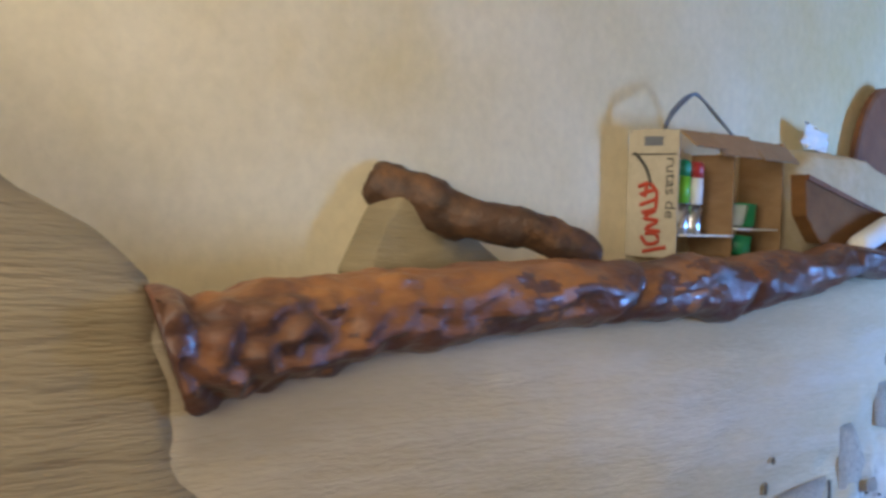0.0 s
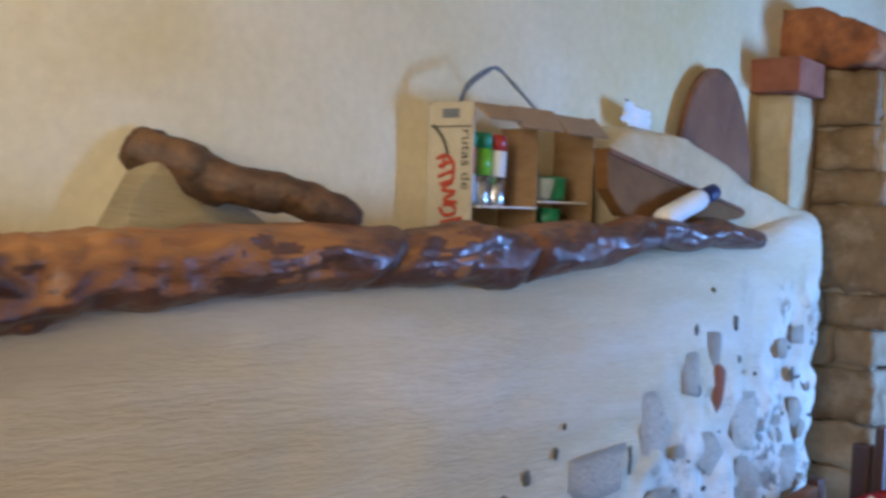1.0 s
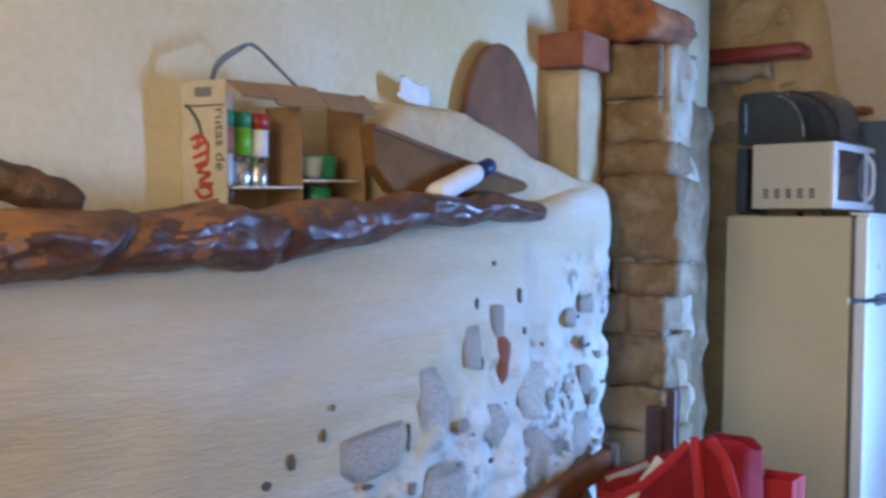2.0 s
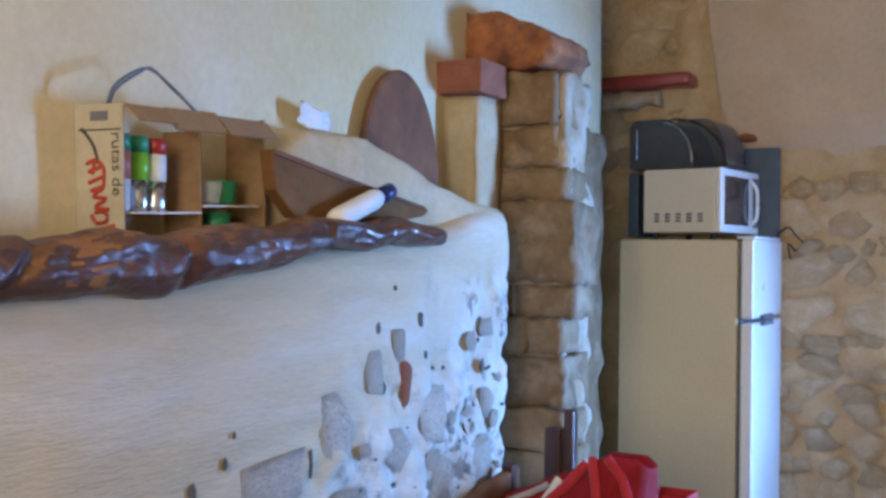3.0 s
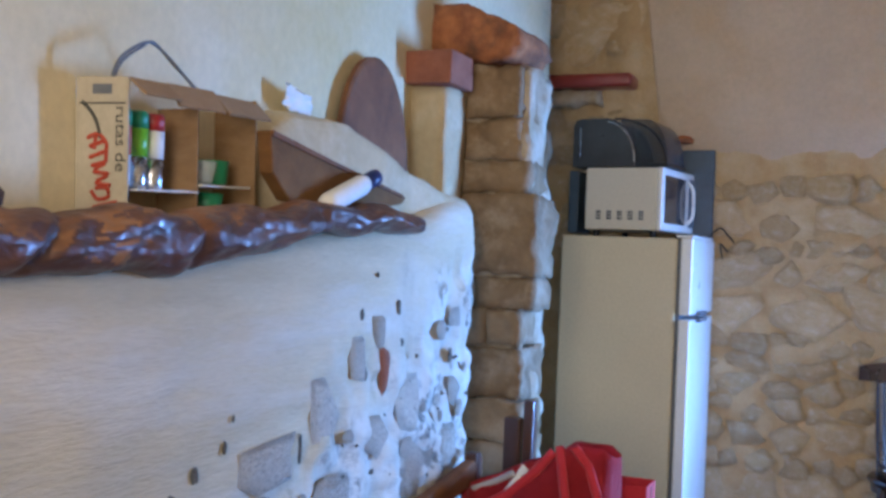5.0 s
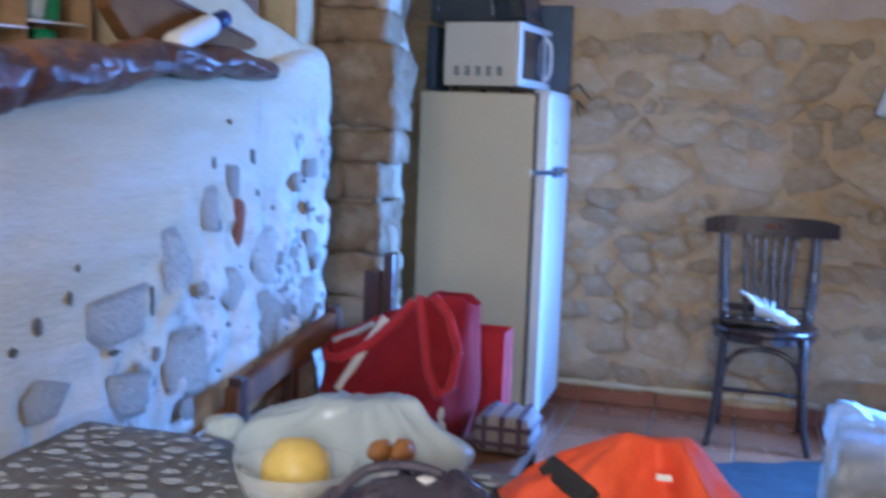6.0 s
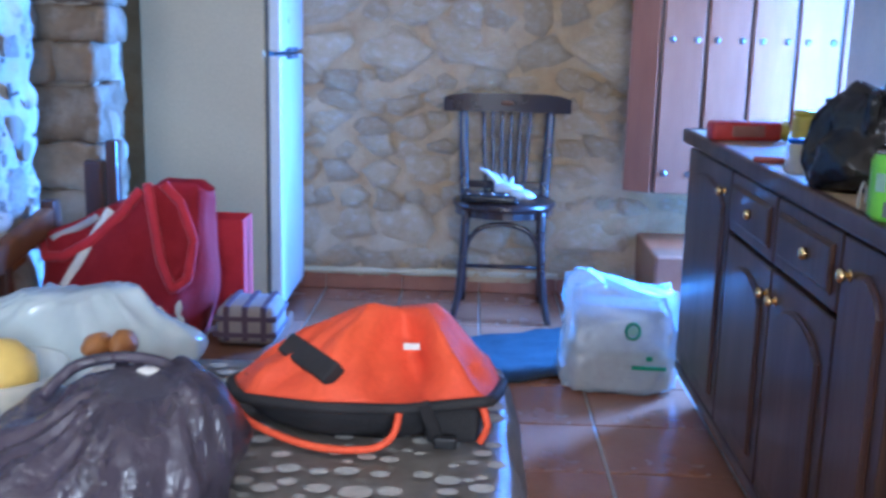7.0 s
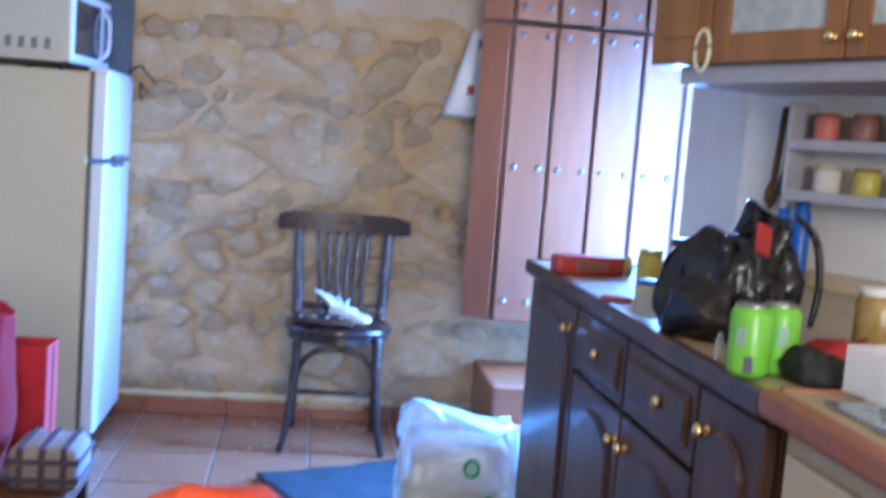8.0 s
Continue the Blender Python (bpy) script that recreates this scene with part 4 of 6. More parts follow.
def bench():
    th = thing("wooden_bench", "worn brown wooden bench with a slatted arm beside the half wall", "bench", pose(0, 0, 0))
    part("seat", box((-0.90, 0.98, 0.36), (-0.32, 2.30, 0.40), 0.008), M["boardwood"], th)
    for x in (-0.86, -0.36):
        for y in (1.03, 2.25):
            part("leg", box((x - 0.022, y - 0.022, 0), (x + 0.022, y + 0.022, 0.36), 0.005), M["darkwood"], th)
    rail = box((-0.905, 1.47, 0.57), (-0.868, 2.10, 0.635), 0.010, 3)
    for v in rail.verts:
        v.co.z += 0.085 * (v.co.y - 1.47) / 0.63
    part("armrest", rail, M["boardwood"], th, "broad reddish arm rail", smooth=True)
    # Lighter oak colour stands for the light falling on the back rail.
    slat = box((-0.935, 1.30, 0.49), (-0.912, 1.98, 0.545), 0.006)
    for v in slat.verts:
        v.co.z += 0.10 * (v.co.y - 1.30) / 0.68
    part("back_slat", slat, M["oak"], th, "back slat against the wall, ochre for the light on it")
    for y, h in ((1.50, 0.655), (1.78, 0.62), (2.06, 0.73)):
        part("post", box((-0.90, y - 0.018, 0.40), (-0.865, y + 0.018, h), 0.005), M["darkwood"], th)
    part("back_post", box((-0.875, 2.27, 0.40), (-0.825, 2.31, 0.80), 0.006), M["darkwood"], th)
    part("back_post", box((-0.818, 2.275, 0.40), (-0.785, 2.315, 0.855), 0.008), M["darkwood"], th)
    return th


bench()


def tote():
    th = thing("tote_bag", "slumped red felt tote bag with loop handles on a bench", "bag", pose(-0.70, 2.06, 0.402, 0, 0, 0))

    def rim(x):
        return float(np.interp(x, [-0.22, -0.17, -0.04, 0.05, 0.10, 0.19, 0.23], [0.19, 0.25, 0.315, 0.35, 0.388, 0.382, 0.35]))

    def skin(a, v):
        c, s = math.cos(a), math.sin(a)
        w = 0.205 * (1 + 0.07 * math.sin(math.pi * v))
        x = math.copysign(abs(c) ** 0.6, c) * w + 0.012 * v
        y = math.copysign(abs(s) ** 0.7, s) * 0.125 * (1 + 0.15 * math.sin(math.pi * v * 0.8) - 0.72 * v ** 1.6)
        f = 0.016 * noise.noise(Vector((x * 9, s * 2, v * 2.5))) + 0.009 * v * math.sin(x * 55 + v * 4 + s) + 0.010 * math.sin(x * 22 - v * 7) * v * (1 - v) * 3
        return Vector((x + c * f, y + s * f, v * rim(x) + 0.006 * noise.noise(Vector((x * 14, s * 3, 2))) * v))

    bm = bmesh.new()
    rows = [[bm.verts.new(skin(2 * math.pi * k / 64, j / 22)) for k in range(64)] for j in range(23)]
    for a, b in zip(rows, rows[1:]):
        for k in range(64):
            bm.faces.new((a[k], a[(k + 1) % 64], b[(k + 1) % 64], b[k]))
    bm.faces.new(rows[0][::-1])
    bmesh.ops.solidify(bm, geom=list(bm.faces), thickness=0.004)
    body = part("body", bm, M["redfabric"], th, smooth=True)

    def band(points, width=0.013, out=0.010):
        """A flat strap lying on the front of the bag."""
        pts = []
        for x, z in points:
            v = min(0.98, z / rim(x))
            front = min((skin(-math.pi * k / 40, v) for k in range(4, 37)), key=lambda p: abs(p.x - x))
            pts.append((x, front.y - out, z))
        pts = [tuple(Vector(p).lerp(Vector(q), k / 6)) for p, q in zip(pts, pts[1:]) for k in range(6)] + [pts[-1]]
        b = tube(pts, width, 8)
        for v in b.verts:
            near = min(pts, key=lambda p: (v.co.x - p[0]) ** 2 + (v.co.z - p[2]) ** 2)
            v.co.y = near[1] + (v.co.y - near[1]) * 0.35
        return b

    part("handle", band([(0.085, 0.385), (0.105, 0.30), (0.125, 0.20), (0.155, 0.14), (0.185, 0.16), (0.195, 0.25), (0.16, 0.34), (0.12, 0.385)]), M["redfabric"], th, smooth=True)
    part("handle", band([(0.07, 0.37), (0.02, 0.31), (-0.05, 0.245), (-0.12, 0.205), (-0.17, 0.20), (-0.195, 0.235)]), M["redfabric"], th, smooth=True)
    part("lining", band([(-0.01, 0.318), (-0.05, 0.255), (-0.085, 0.19), (-0.12, 0.125)], 0.012, 0.004), M["paper"], body, "white lining strip", smooth=True)
    part("lining", band([(-0.19, 0.222), (-0.15, 0.245), (-0.09, 0.272), (-0.04, 0.30)], 0.009, 0.003), M["rackgrey"], body, "pale grey lining edge", smooth=True)
    for dx, dz, a in ((0.115, 0.055, 15), (0.135, 0.085, -20), (0.155, 0.06, 35), (0.13, 0.035, -40), (0.175, 0.10, 10), (0.18, 0.07, -15), (0.165, 0.03, 20)):
        part("printed_mark", lathe([(0.002, -0.02), (0.008, -0.008), (0.009, 0.006), (0.002, 0.022)], 8, 1, 0.25), M["paper"], body, "white printed motif", m=Matrix.Translation((dx, -0.152, dz)) @ pose(0, 0, 0, 0, a, 0))
    return th


tote()
b = box((-0.53, 2.17, 0.402), (-0.425, 2.28, 0.672), 0.004)
top = [f for f in b.faces if f.normal.z > 0.9]
bmesh.ops.delete(b, geom=top, context="FACES")
bmesh.ops.solidify(b, geom=list(b.faces), thickness=0.002)
th = thing("paper_bag", "stiff red paper carrier bag standing behind the tote", "bag", pose(0, 0, 0))
part("body", b, M["redfabric"], th)
part("fold", box((-0.4275, 2.215, 0.41), (-0.4235, 2.235, 0.665), 0.001), M["redtile"], th, "pressed side crease")


def cushion():
    th = thing("plaid_cushion", "plaid padded cushion in beige and dark purple on the bench", "cushion", pose(-0.375, 2.02, 0.402))
    b = box((-0.075, -0.08, 0), (0.075, 0.08, 0.10), 0.026, 3)
    part("body", b, M["plaid"], th, smooth=True)
    for x in (-0.045, 0.0, 0.045):
        part("stripe", box((x - 0.007, -0.0815, 0.015), (x + 0.007, 0.0815, 0.1015), 0.001), M["plaiddark"], th)
    for z in (0.03, 0.07):
        part("stripe", box((-0.0765, -0.0812, z - 0.006), (0.0765, 0.0812, z + 0.006), 0.001), M["plaiddark"], th)


cushion()

# ---- table and what lies on it ----


def table():
    th = thing("dining_table", "table under the camera with a wooden top", "table", pose(0, 0, 0))
    part("tabletop", box((-0.80, -0.02, 0.70), (0.20, 0.83, 0.733), 0.01), M["oak"], th)
    for x in (-0.74, 0.15):
        for y in (0.04, 0.78):
            part("leg", box((x - 0.025, y - 0.025, 0), (x + 0.025, y + 0.025, 0.70), 0.005), M["oak"], th)


table()


def cloth():
    th = thing("tablecloth", "grey oilcloth tablecloth with pale round dots", "tablecloth", pose(0, 0, 0))
    bm = bmesh.new()
    xs = [-0.83, -0.825] + list(np.linspace(-0.81, 0.205, 30)) + [0.218, 0.226, 0.232, 0.236]
    ys = [-0.045, -0.035] + list(np.linspace(-0.025, 0.835, 26)) + [0.85, 0.858, 0.866, 0.87]
    rows = []
    for x in xs:
        row = []
        for y in ys:
            over = max(0, x - 0.205) / 0.031 + max(0, -0.81 - x) / 0.02
            oy = max(0, y - 0.835) / 0.035 + max(0, -0.025 - y) / 0.02
            drop = min(1, max(over, oy))
            ruf = 0.012 * drop * math.sin((y if over > oy else x) * 38)
            row.append(bm.verts.new((x + (ruf if over > oy else 0), y + (ruf if oy >= over else 0), 0.7385 - 0.20 * drop ** 2.2 + 0.002 * noise.noise(Vector((x * 8, y * 8, 0))))))
        rows.append(row)
    for a, b in zip(rows, rows[1:]):
        for k in range(len(a) - 1):
            bm.faces.new((a[k], a[k + 1], b[k + 1], b[k]))
    bmesh.ops.solidify(bm, geom=list(bm.faces), thickness=0.002)
    part("sheet", bm, M["cloth"], th, smooth=True)
    rnd = random.Random(8)
    bm = bmesh.new()
    spots = []
    for _ in range(3000):
        r = rnd.choice((0.017, 0.013, 0.010, 0.006))
        x, y = rnd.uniform(-0.79, 0.195), rnd.uniform(-0.01, 0.82)
        if all((x - a) ** 2 + (y - b) ** 2 > (r + c + 0.0015) ** 2 for a, b, c in spots):
            spots.append((x, y, r))
        if len(spots) > 900:
            break
    for x, y, r in spots:
        vs = [bm.verts.new((x + r * math.cos(k * math.pi / 7), y + r * 0.8 * math.sin(k * math.pi / 7), 0.7424)) for k in range(14)]
        bm.faces.new(vs)
    tagged(part("printed_dots", bm, M["dots"], th, "pale printed dots"), kind="stuff")


cloth()


def backpack():
    th = thing("backpack", "orange and black nylon backpack lying on the tablecloth", "backpack", pose(0.045, 0.665, 0.742, 0, 0, -2))
    low = [(-0.152, 0.0, 0.030), (-0.118, -0.080, 0.040), (-0.03, -0.108, 0.044), (0.055, -0.110, 0.047), (0.142, -0.088, 0.052), (0.155, 0.015, 0.036), (0.10, 0.10, 0.030), (-0.085, 0.10, 0.030)]
    mid = [(-0.095, 0.01, 0.072), (-0.078, -0.050, 0.076), (-0.018, -0.078, 0.088), (0.048, -0.016, 0.066), (0.105, -0.068, 0.092), (0.124, 0.03, 0.074), (0.085, 0.09, 0.068), (-0.05, 0.09, 0.068)]
    peak = [(-0.012, 0.03, 0.114), (-0.010, 0.016, 0.116), (0.004, -0.002, 0.125), (0.042, 0.022, 0.114), (0.070, 0.002, 0.123), (0.078, 0.03, 0.118), (0.06, 0.05, 0.112), (0.008, 0.048, 0.112)]

    def round_ring(points, per=8, ease=0.25):
        """Points of a closed ring, cornered but slightly eased."""
        out, n = [], len(points)
        P = [Vector(p) for p in points]
        for i in range(n):
            p0, p1, p2, p3 = P[i - 1], P[i], P[(i + 1) % n], P[(i + 2) % n]
            for k in range(per):
                t = k / per
                cur = 0.5 * (2 * p1 + (p2 - p0) * t + (2 * p0 - 5 * p1 + 4 * p2 - p3) * t * t + (3 * p1 - p0 - 3 * p2 + p3) * t ** 3)
                out.append(cur * ease + p1.lerp(p2, t) * (1 - ease))
        return out

    rl, rm, rp = round_ring(low), round_ring(mid), round_ring(peak)
    bm = bmesh.new()
    nu, nv = len(rl), 14
    rows = []
    for j in range(nv + 1):
        v = j / nv
        row = []
        for k in range(nu):
            p = rl[k] * (2 * (v - 0.5) * (v - 1)) + rm[k] * (4 * v * (1 - v)) + rp[k] * (2 * v * (v - 0.5))
            w = noise.noise(p * 24) * 0.007 + noise.noise(Vector((p.x * 60, p.y * 25, p.z * 25))) * 0.0025
            ca, sa = math.cos(2 * math.pi * k / nu), math.sin(2 * math.pi * k / nu)
            w += 0.030 * (0.18 - abs(noise.noise(Vector((ca * 2.6, sa * 2.6, v * 0.7 + 4))))) * math.sin(math.pi * min(1, v * 1.25)) ** 0.7
            w += 0.014 * (0.2 - abs(noise.noise(Vector((ca * 6, sa * 6, v * 2.2 + 9))))) * math.sin(math.pi * v)
            row.append(bm.verts.new(p + Vector((0, -0.5, 0.9)) * w * (1 if 0 < j else 0)))
        rows.append(row)
    for a, b in zip(rows, rows[1:]):
        for k in range(nu):
            bm.faces.new((a[k], a[(k + 1) % nu], b[(k + 1) % nu], b[k]))
    bm.faces.new(rows[-1])
    bm.faces.new(rows[0][::-1])
    bm.normal_update()
    seat = rows[7][12]
    nz = seat.normal.copy()
    nx = Vector((0.80, -0.25, -0.55))
    nx = (nx - nz * nx.dot(nz)).normalized()
    lie = Matrix((nx, nz.cross(nx), nz)).transposed().to_4x4()
    lie.translation = seat.co + nz * 0.008
    shell = part("shell", bm, M["orange"], th, "creased bright orange nylon shell", smooth=True)
    bm = lathe([(0.84, 0), (0.95, 0.010), (1.0, 0.028), (0.97, 0.042)], 40, 0.140, 0.096)
    part("base", rough(bm, 0.004, 20), M["blackfabric"], th, "black padded back panel", smooth=True)
    ring = [p * 1.012 - Vector((0, 0, 0.003)) for p in rl]
    part("piping", tube(ring, 0.0065, 8, closed=True), M["blackfabric"], th, "dark edge binding", smooth=True)
    b = box((-0.046, -0.013, -0.014), (0.046, 0.013, 0.003), 0.003)
    part("pocket", b, M["blackfabric"], shell, "black zipped pocket flap", m=lie)
    b = box((-0.009, -0.004, -0.001), (0.009, 0.004, 0.001), 0.001)
    part("tag", b, M["paper"], shell, "small white tag", m=Matrix.Translation((0.056, -0.034, 0.088)) @ pose(0, 0, 0, 45, 0, 5))
    part("strap", tube([(-0.150, -0.02, 0.022), (-0.11, -0.095, 0.018), (-0.04, -0.125, 0.006), (0.02, -0.128, 0.006), (0.045, -0.122, 0.018), (0.052, -0.115, 0.042)], 0.004, 8), M["orange"], th, "orange cord loop", smooth=True)
    part("strap", box((-0.006, -0.003, -0.03), (0.006, 0.003, 0.03), 0.001), M["blackfabric"], th, "black webbing strap", m=Matrix.Translation((0.085, -0.112, 0.03)) @ pose(0, 0, 0, 20, -18, 0))
    part("strap", tube([(0.135, -0.09, 0.048), (0.142, -0.098, 0.026), (0.135, -0.095, 0.006)], 0.004, 8), M["orange"], th, "orange cord loop", smooth=True)
    part("side_flap", rough(box((0.075, -0.098, 0.002), (0.135, -0.070, 0.045), 0.008, 3), 0.006, 30), M["blackfabric"], th, "black folded side flap", smooth=True)
    part("buckle", box((-0.012, -0.005, -0.006), (0.012, 0.005, 0.006), 0.002), M["blackplastic"], th, m=Matrix.Translation((0.10, -0.115, 0.012)))
    return th


backpack()


def fruit_bag():
    th = thing("fruit_bag", "milky plastic bag of fruit lying open on the table", "bag", pose(-0.335, 0.745, 0.7425, 0, 0, -8))
    bm = sack(0.33, 0.16, 0.112, top=0.42, sag=0.10, fold=0.012, square=0.85, seed=5.0, pleat=0.25, lean=0.25, rows=24, seg=60)
    part("film", rough(bm, 0.010, 9), M["clearbag"], th, smooth=True)
    part("knot", rough(sack(0.05, 0.04, 0.03, seg=14, rows=5, fold=0.006), 0.004, 30), M["clearbag"], th, "twisted end of the bag", m=pose(-0.185, -0.02, 0.03), smooth=True)
    return th


fruit_bag()
th = part("fruit", rough(lathe([(0.004, 0), (0.025, 0.003), (0.042, 0.02), (0.047, 0.042), (0.043, 0.064), (0.026, 0.083), (0.004, 0.088)], 24), 0.002, 20), M["melon"], None, m=Matrix.Translation((-0.345, 0.595, 0.752)) @ Matrix.Scale(0.93, 4), smooth=True)
tagged(th, "smooth round yellow fruit in a clear tub", "fruit")
bm = lathe([(0.040, 0), (0.052, 0.006), (0.068, 0.035), (0.074, 0.058), (0.0765, 0.058), (0.0705, 0.034), (0.054, 0.001), (0.040, -0.002)], 32)
tagged(part("clear_tub", bm, M["clear"], None, m=pose(-0.345, 0.595, 0.745), smooth=True), "clear plastic tub around a yellow fruit", "tub")
for dx, dy, a in ((0, 0, 10), (0.026, 0.008, -25)):
    b = rough(lathe([(0.004, -0.02), (0.012, -0.013), (0.015, 0.0), (0.012, 0.013), (0.004, 0.02)], 14), 0.006, 50)
    th = part("bread_bun", b, M["bread"], None, m=Matrix.Translation((-0.245 + dx, 0.62 + dy, 0.822)) @ pose(0, 0, 0, 90, a, 0), smooth=True)
    tagged(th, "small glazed brown bun resting on the bag", "bun", "buns")


def dark_bag():
    th = thing("carrier_bag", "crinkled dark brown translucent plastic bag on the table", "bag", pose(-0.185, 0.43, 0.7425, 0, 0, 14))
    bm = sack(0.26, 0.21, 0.108, top=0.34, sag=0.02, fold=0.009, square=0.8, seed=11.0, lean=0.45, rows=30, seg=90, pleat=0.35)
    for v in bm.verts:
        v.co.z += 0.006 * math.sin(v.co.x * 70 + 3 * noise.noise(v.co * 12)) * min(1, v.co.z / 0.04)
    part("film", rough(bm, 0.006, 14), M["darkbag"], th, smooth=True)
    part("handle", tube([(-0.04, 0.01, 0.09), (-0.01, 0.03, 0.113), (0.04, 0.035, 0.117), (0.085, 0.02, 0.105), (0.105, 0.0, 0.075)], 0.006, 8), M["darkbag"], th, smooth=True)
    part("wrapping", sack(0.09, 0.06, 0.03, seg=20, rows=6, seed=3.0, fold=0.006), M["paper"], th, "white paper wrapping inside", m=pose(0.035, 0.035, 0.082), smooth=True)


dark_bag()

# ---- chair by the stone wall ----


def chair():
    th = thing("bentwood_chair", "dark-stained bentwood chair with a spindle back by the stone wall", "chair", pose(0.295, 3.79, 0, 0, 0, -2))
    part("seat", lathe([(0.0, 0.452), (0.20, 0.452), (0.212, 0.462), (0.212, 0.476), (0.20, 0.484), (0.0, 0.478)], 32, 1.0, 0.95), M["chairwood"], th, smooth=True)
    part("seat_ring", lathe([(0.185, 0.425), (0.20, 0.425), (0.20, 0.453), (0.185, 0.453)], 32, 1.0, 0.95), M["chairwood"], th)
    for sx in (-1, 1):
        part("front_leg", tube([(sx * 0.150, -0.13, 0.455), (sx * 0.155, -0.14, 0.30), (sx * 0.17, -0.155, 0.12), (sx * 0.195, -0.175, 0.0)], [0.019, 0.018, 0.016, 0.013], 10), M["chairwood"], th, smooth=True)
        part("back_leg", tube([(sx * 0.185, 0.205, 0.84), (sx * 0.178, 0.185, 0.65), (sx * 0.168, 0.15, 0.47), (sx * 0.165, 0.15, 0.25), (sx * 0.17, 0.185, 0.0)], [0.019, 0.021, 0.021, 0.018, 0.014], 10), M["chairwood"], th, smooth=True)
        arch = [(sx * 0.152, -0.14, 0.27), (sx * 0.135, -0.138, 0.33), (sx * 0.10, -0.135, 0.375), (sx * 0.05, -0.132, 0.395), (0.0, -0.13, 0.40)]
        part("brace", tube(arch, 0.011, 8), M["chairwood"], th, "bent arch brace", smooth=True)
        part("stretcher", tube([(sx * 0.165, -0.15, 0.20), (sx * 0.166, 0.155, 0.21)], 0.009, 8), M["chairwood"], th, smooth=True)
    part("stretcher", tube([(-0.166, 0.155, 0.16), (0.166, 0.155, 0.16)], 0.009, 8), M["chairwood"], th, smooth=True)
    bm = bmesh.new()
    rows = []
    for i in range(21):
        x = -0.268 + 0.536 * i / 20
        y = 0.20 - 0.30 * x * x * 1.6 + 0.012
        e = 1 - 0.25 * abs(x / 0.268) ** 6
        rows.append([bm.verts.new((x, y - 0.011, 0.822 + 0.006 * (1 - e))), bm.verts.new((x, y - 0.011, 0.822 + 0.078 * e)), bm.verts.new((x, y + 0.011, 0.822 + 0.078 * e)), bm.verts.new((x, y + 0.011, 0.822))])
    for a, b in zip(rows, rows[1:]):
        for k in range(4):
            bm.faces.new((a[k], a[(k + 1) % 4], b[(k + 1) % 4], b[k]))
    bm.faces.new(rows[0])
    bm.faces.new(rows[-1][::-1])
    rail = part("top_rail", bm, M["chairwood"], th, "wide curved top rail")
    part("carving", lathe([(0.028, 0), (0.022, 0.004), (0.004, 0.006)], 12, 1.0, 0.4), M["boardwood"], rail, "small carved shell", m=Matrix.Translation((0, 0.20, 0.86)) @ pose(0, 0, 0, 90))
    for i in range(6):
        x = -0.10 + 0.04 * i
        part("spindle", tube([(x * 0.8, 0.17, 0.47), (x * 0.9, 0.19, 0.65), (x, 0.208, 0.83)], [0.008, 0.010, 0.008], 8), M["chairwood"], th, smooth=True)
    part("lower_rail", box((-0.17, 0.168, 0.50), (0.17, 0.19, 0.53), 0.004), M["chairwood"], th)
    return th


chair()
th = thing("black_pouch", "shiny black pouch on the seat of the bentwood chair", "pouch", pose(0.235, 3.70, 0.4845, 0, 0, -4))
part("body", rough(box((-0.115, -0.07, 0), (0.115, 0.07, 0.035), 0.012, 3), 0.004, 25), M["blackbag"], th, smooth=True)
for i in range(4):
    part("stud", lathe([(0.009, 0), (0.007, 0.006), (0.002, 0.008)], 10), M["steel"], th, "small steel stud", m=pose(-0.085 + i * 0.05, -0.04, 0.034))
th = thing("work_gloves", "crumpled pair of white gloves lying on a black pouch", "gloves", pose(0.31, 3.72, 0.519, 0, 0, -35))
part("palm", rough(lathe([(0.01, 0), (0.055, 0.006), (0.05, 0.03), (0.01, 0.038)], 16, 1.2, 0.8), 0.012, 30), M["whitebag"], th, smooth=True)
for k in range(5):
    a = radians(115 + k * 22)
    part("finger", tube([(0.03 * math.cos(a), 0.03 * math.sin(a), 0.02), (0.08 * math.cos(a), 0.08 * math.sin(a), 0.04 + 0.008 * k), (0.12 * math.cos(a), 0.12 * math.sin(a), 0.045 + 0.012 * k)], [0.011, 0.009, 0.006], 8), M["whitebag"], th, smooth=True)
part("cuff", rough(lathe([(0.04, 0), (0.05, 0.01), (0.03, 0.03)], 14, 1.2, 0.8), 0.01, 30), M["whitebag"], th, m=pose(0.08, -0.02, -0.01), smooth=True)

# mat and shopping bag on the floor
bm = bmesh.new()
bmesh.ops.create_grid(bm, x_segments=24, y_segments=18, size=0.5)
for v in bm.verts:
    v.co = Vector((v.co.x * 0.78, v.co.y * 0.50, 0.008 + 0.010 * noise.noise(Vector((v.co.x * 9, v.co.y * 9, 0)))))
bmesh.ops.solidify(bm, geom=list(bm.faces), thickness=-0.008)
tagged(part("floor_mat", bm, M["bluemat"], None, m=pose(0.485, 3.235, 0.002, 0, 0, 26), smooth=True), "rumpled blue woven floor mat on terracotta tiles", "mat")


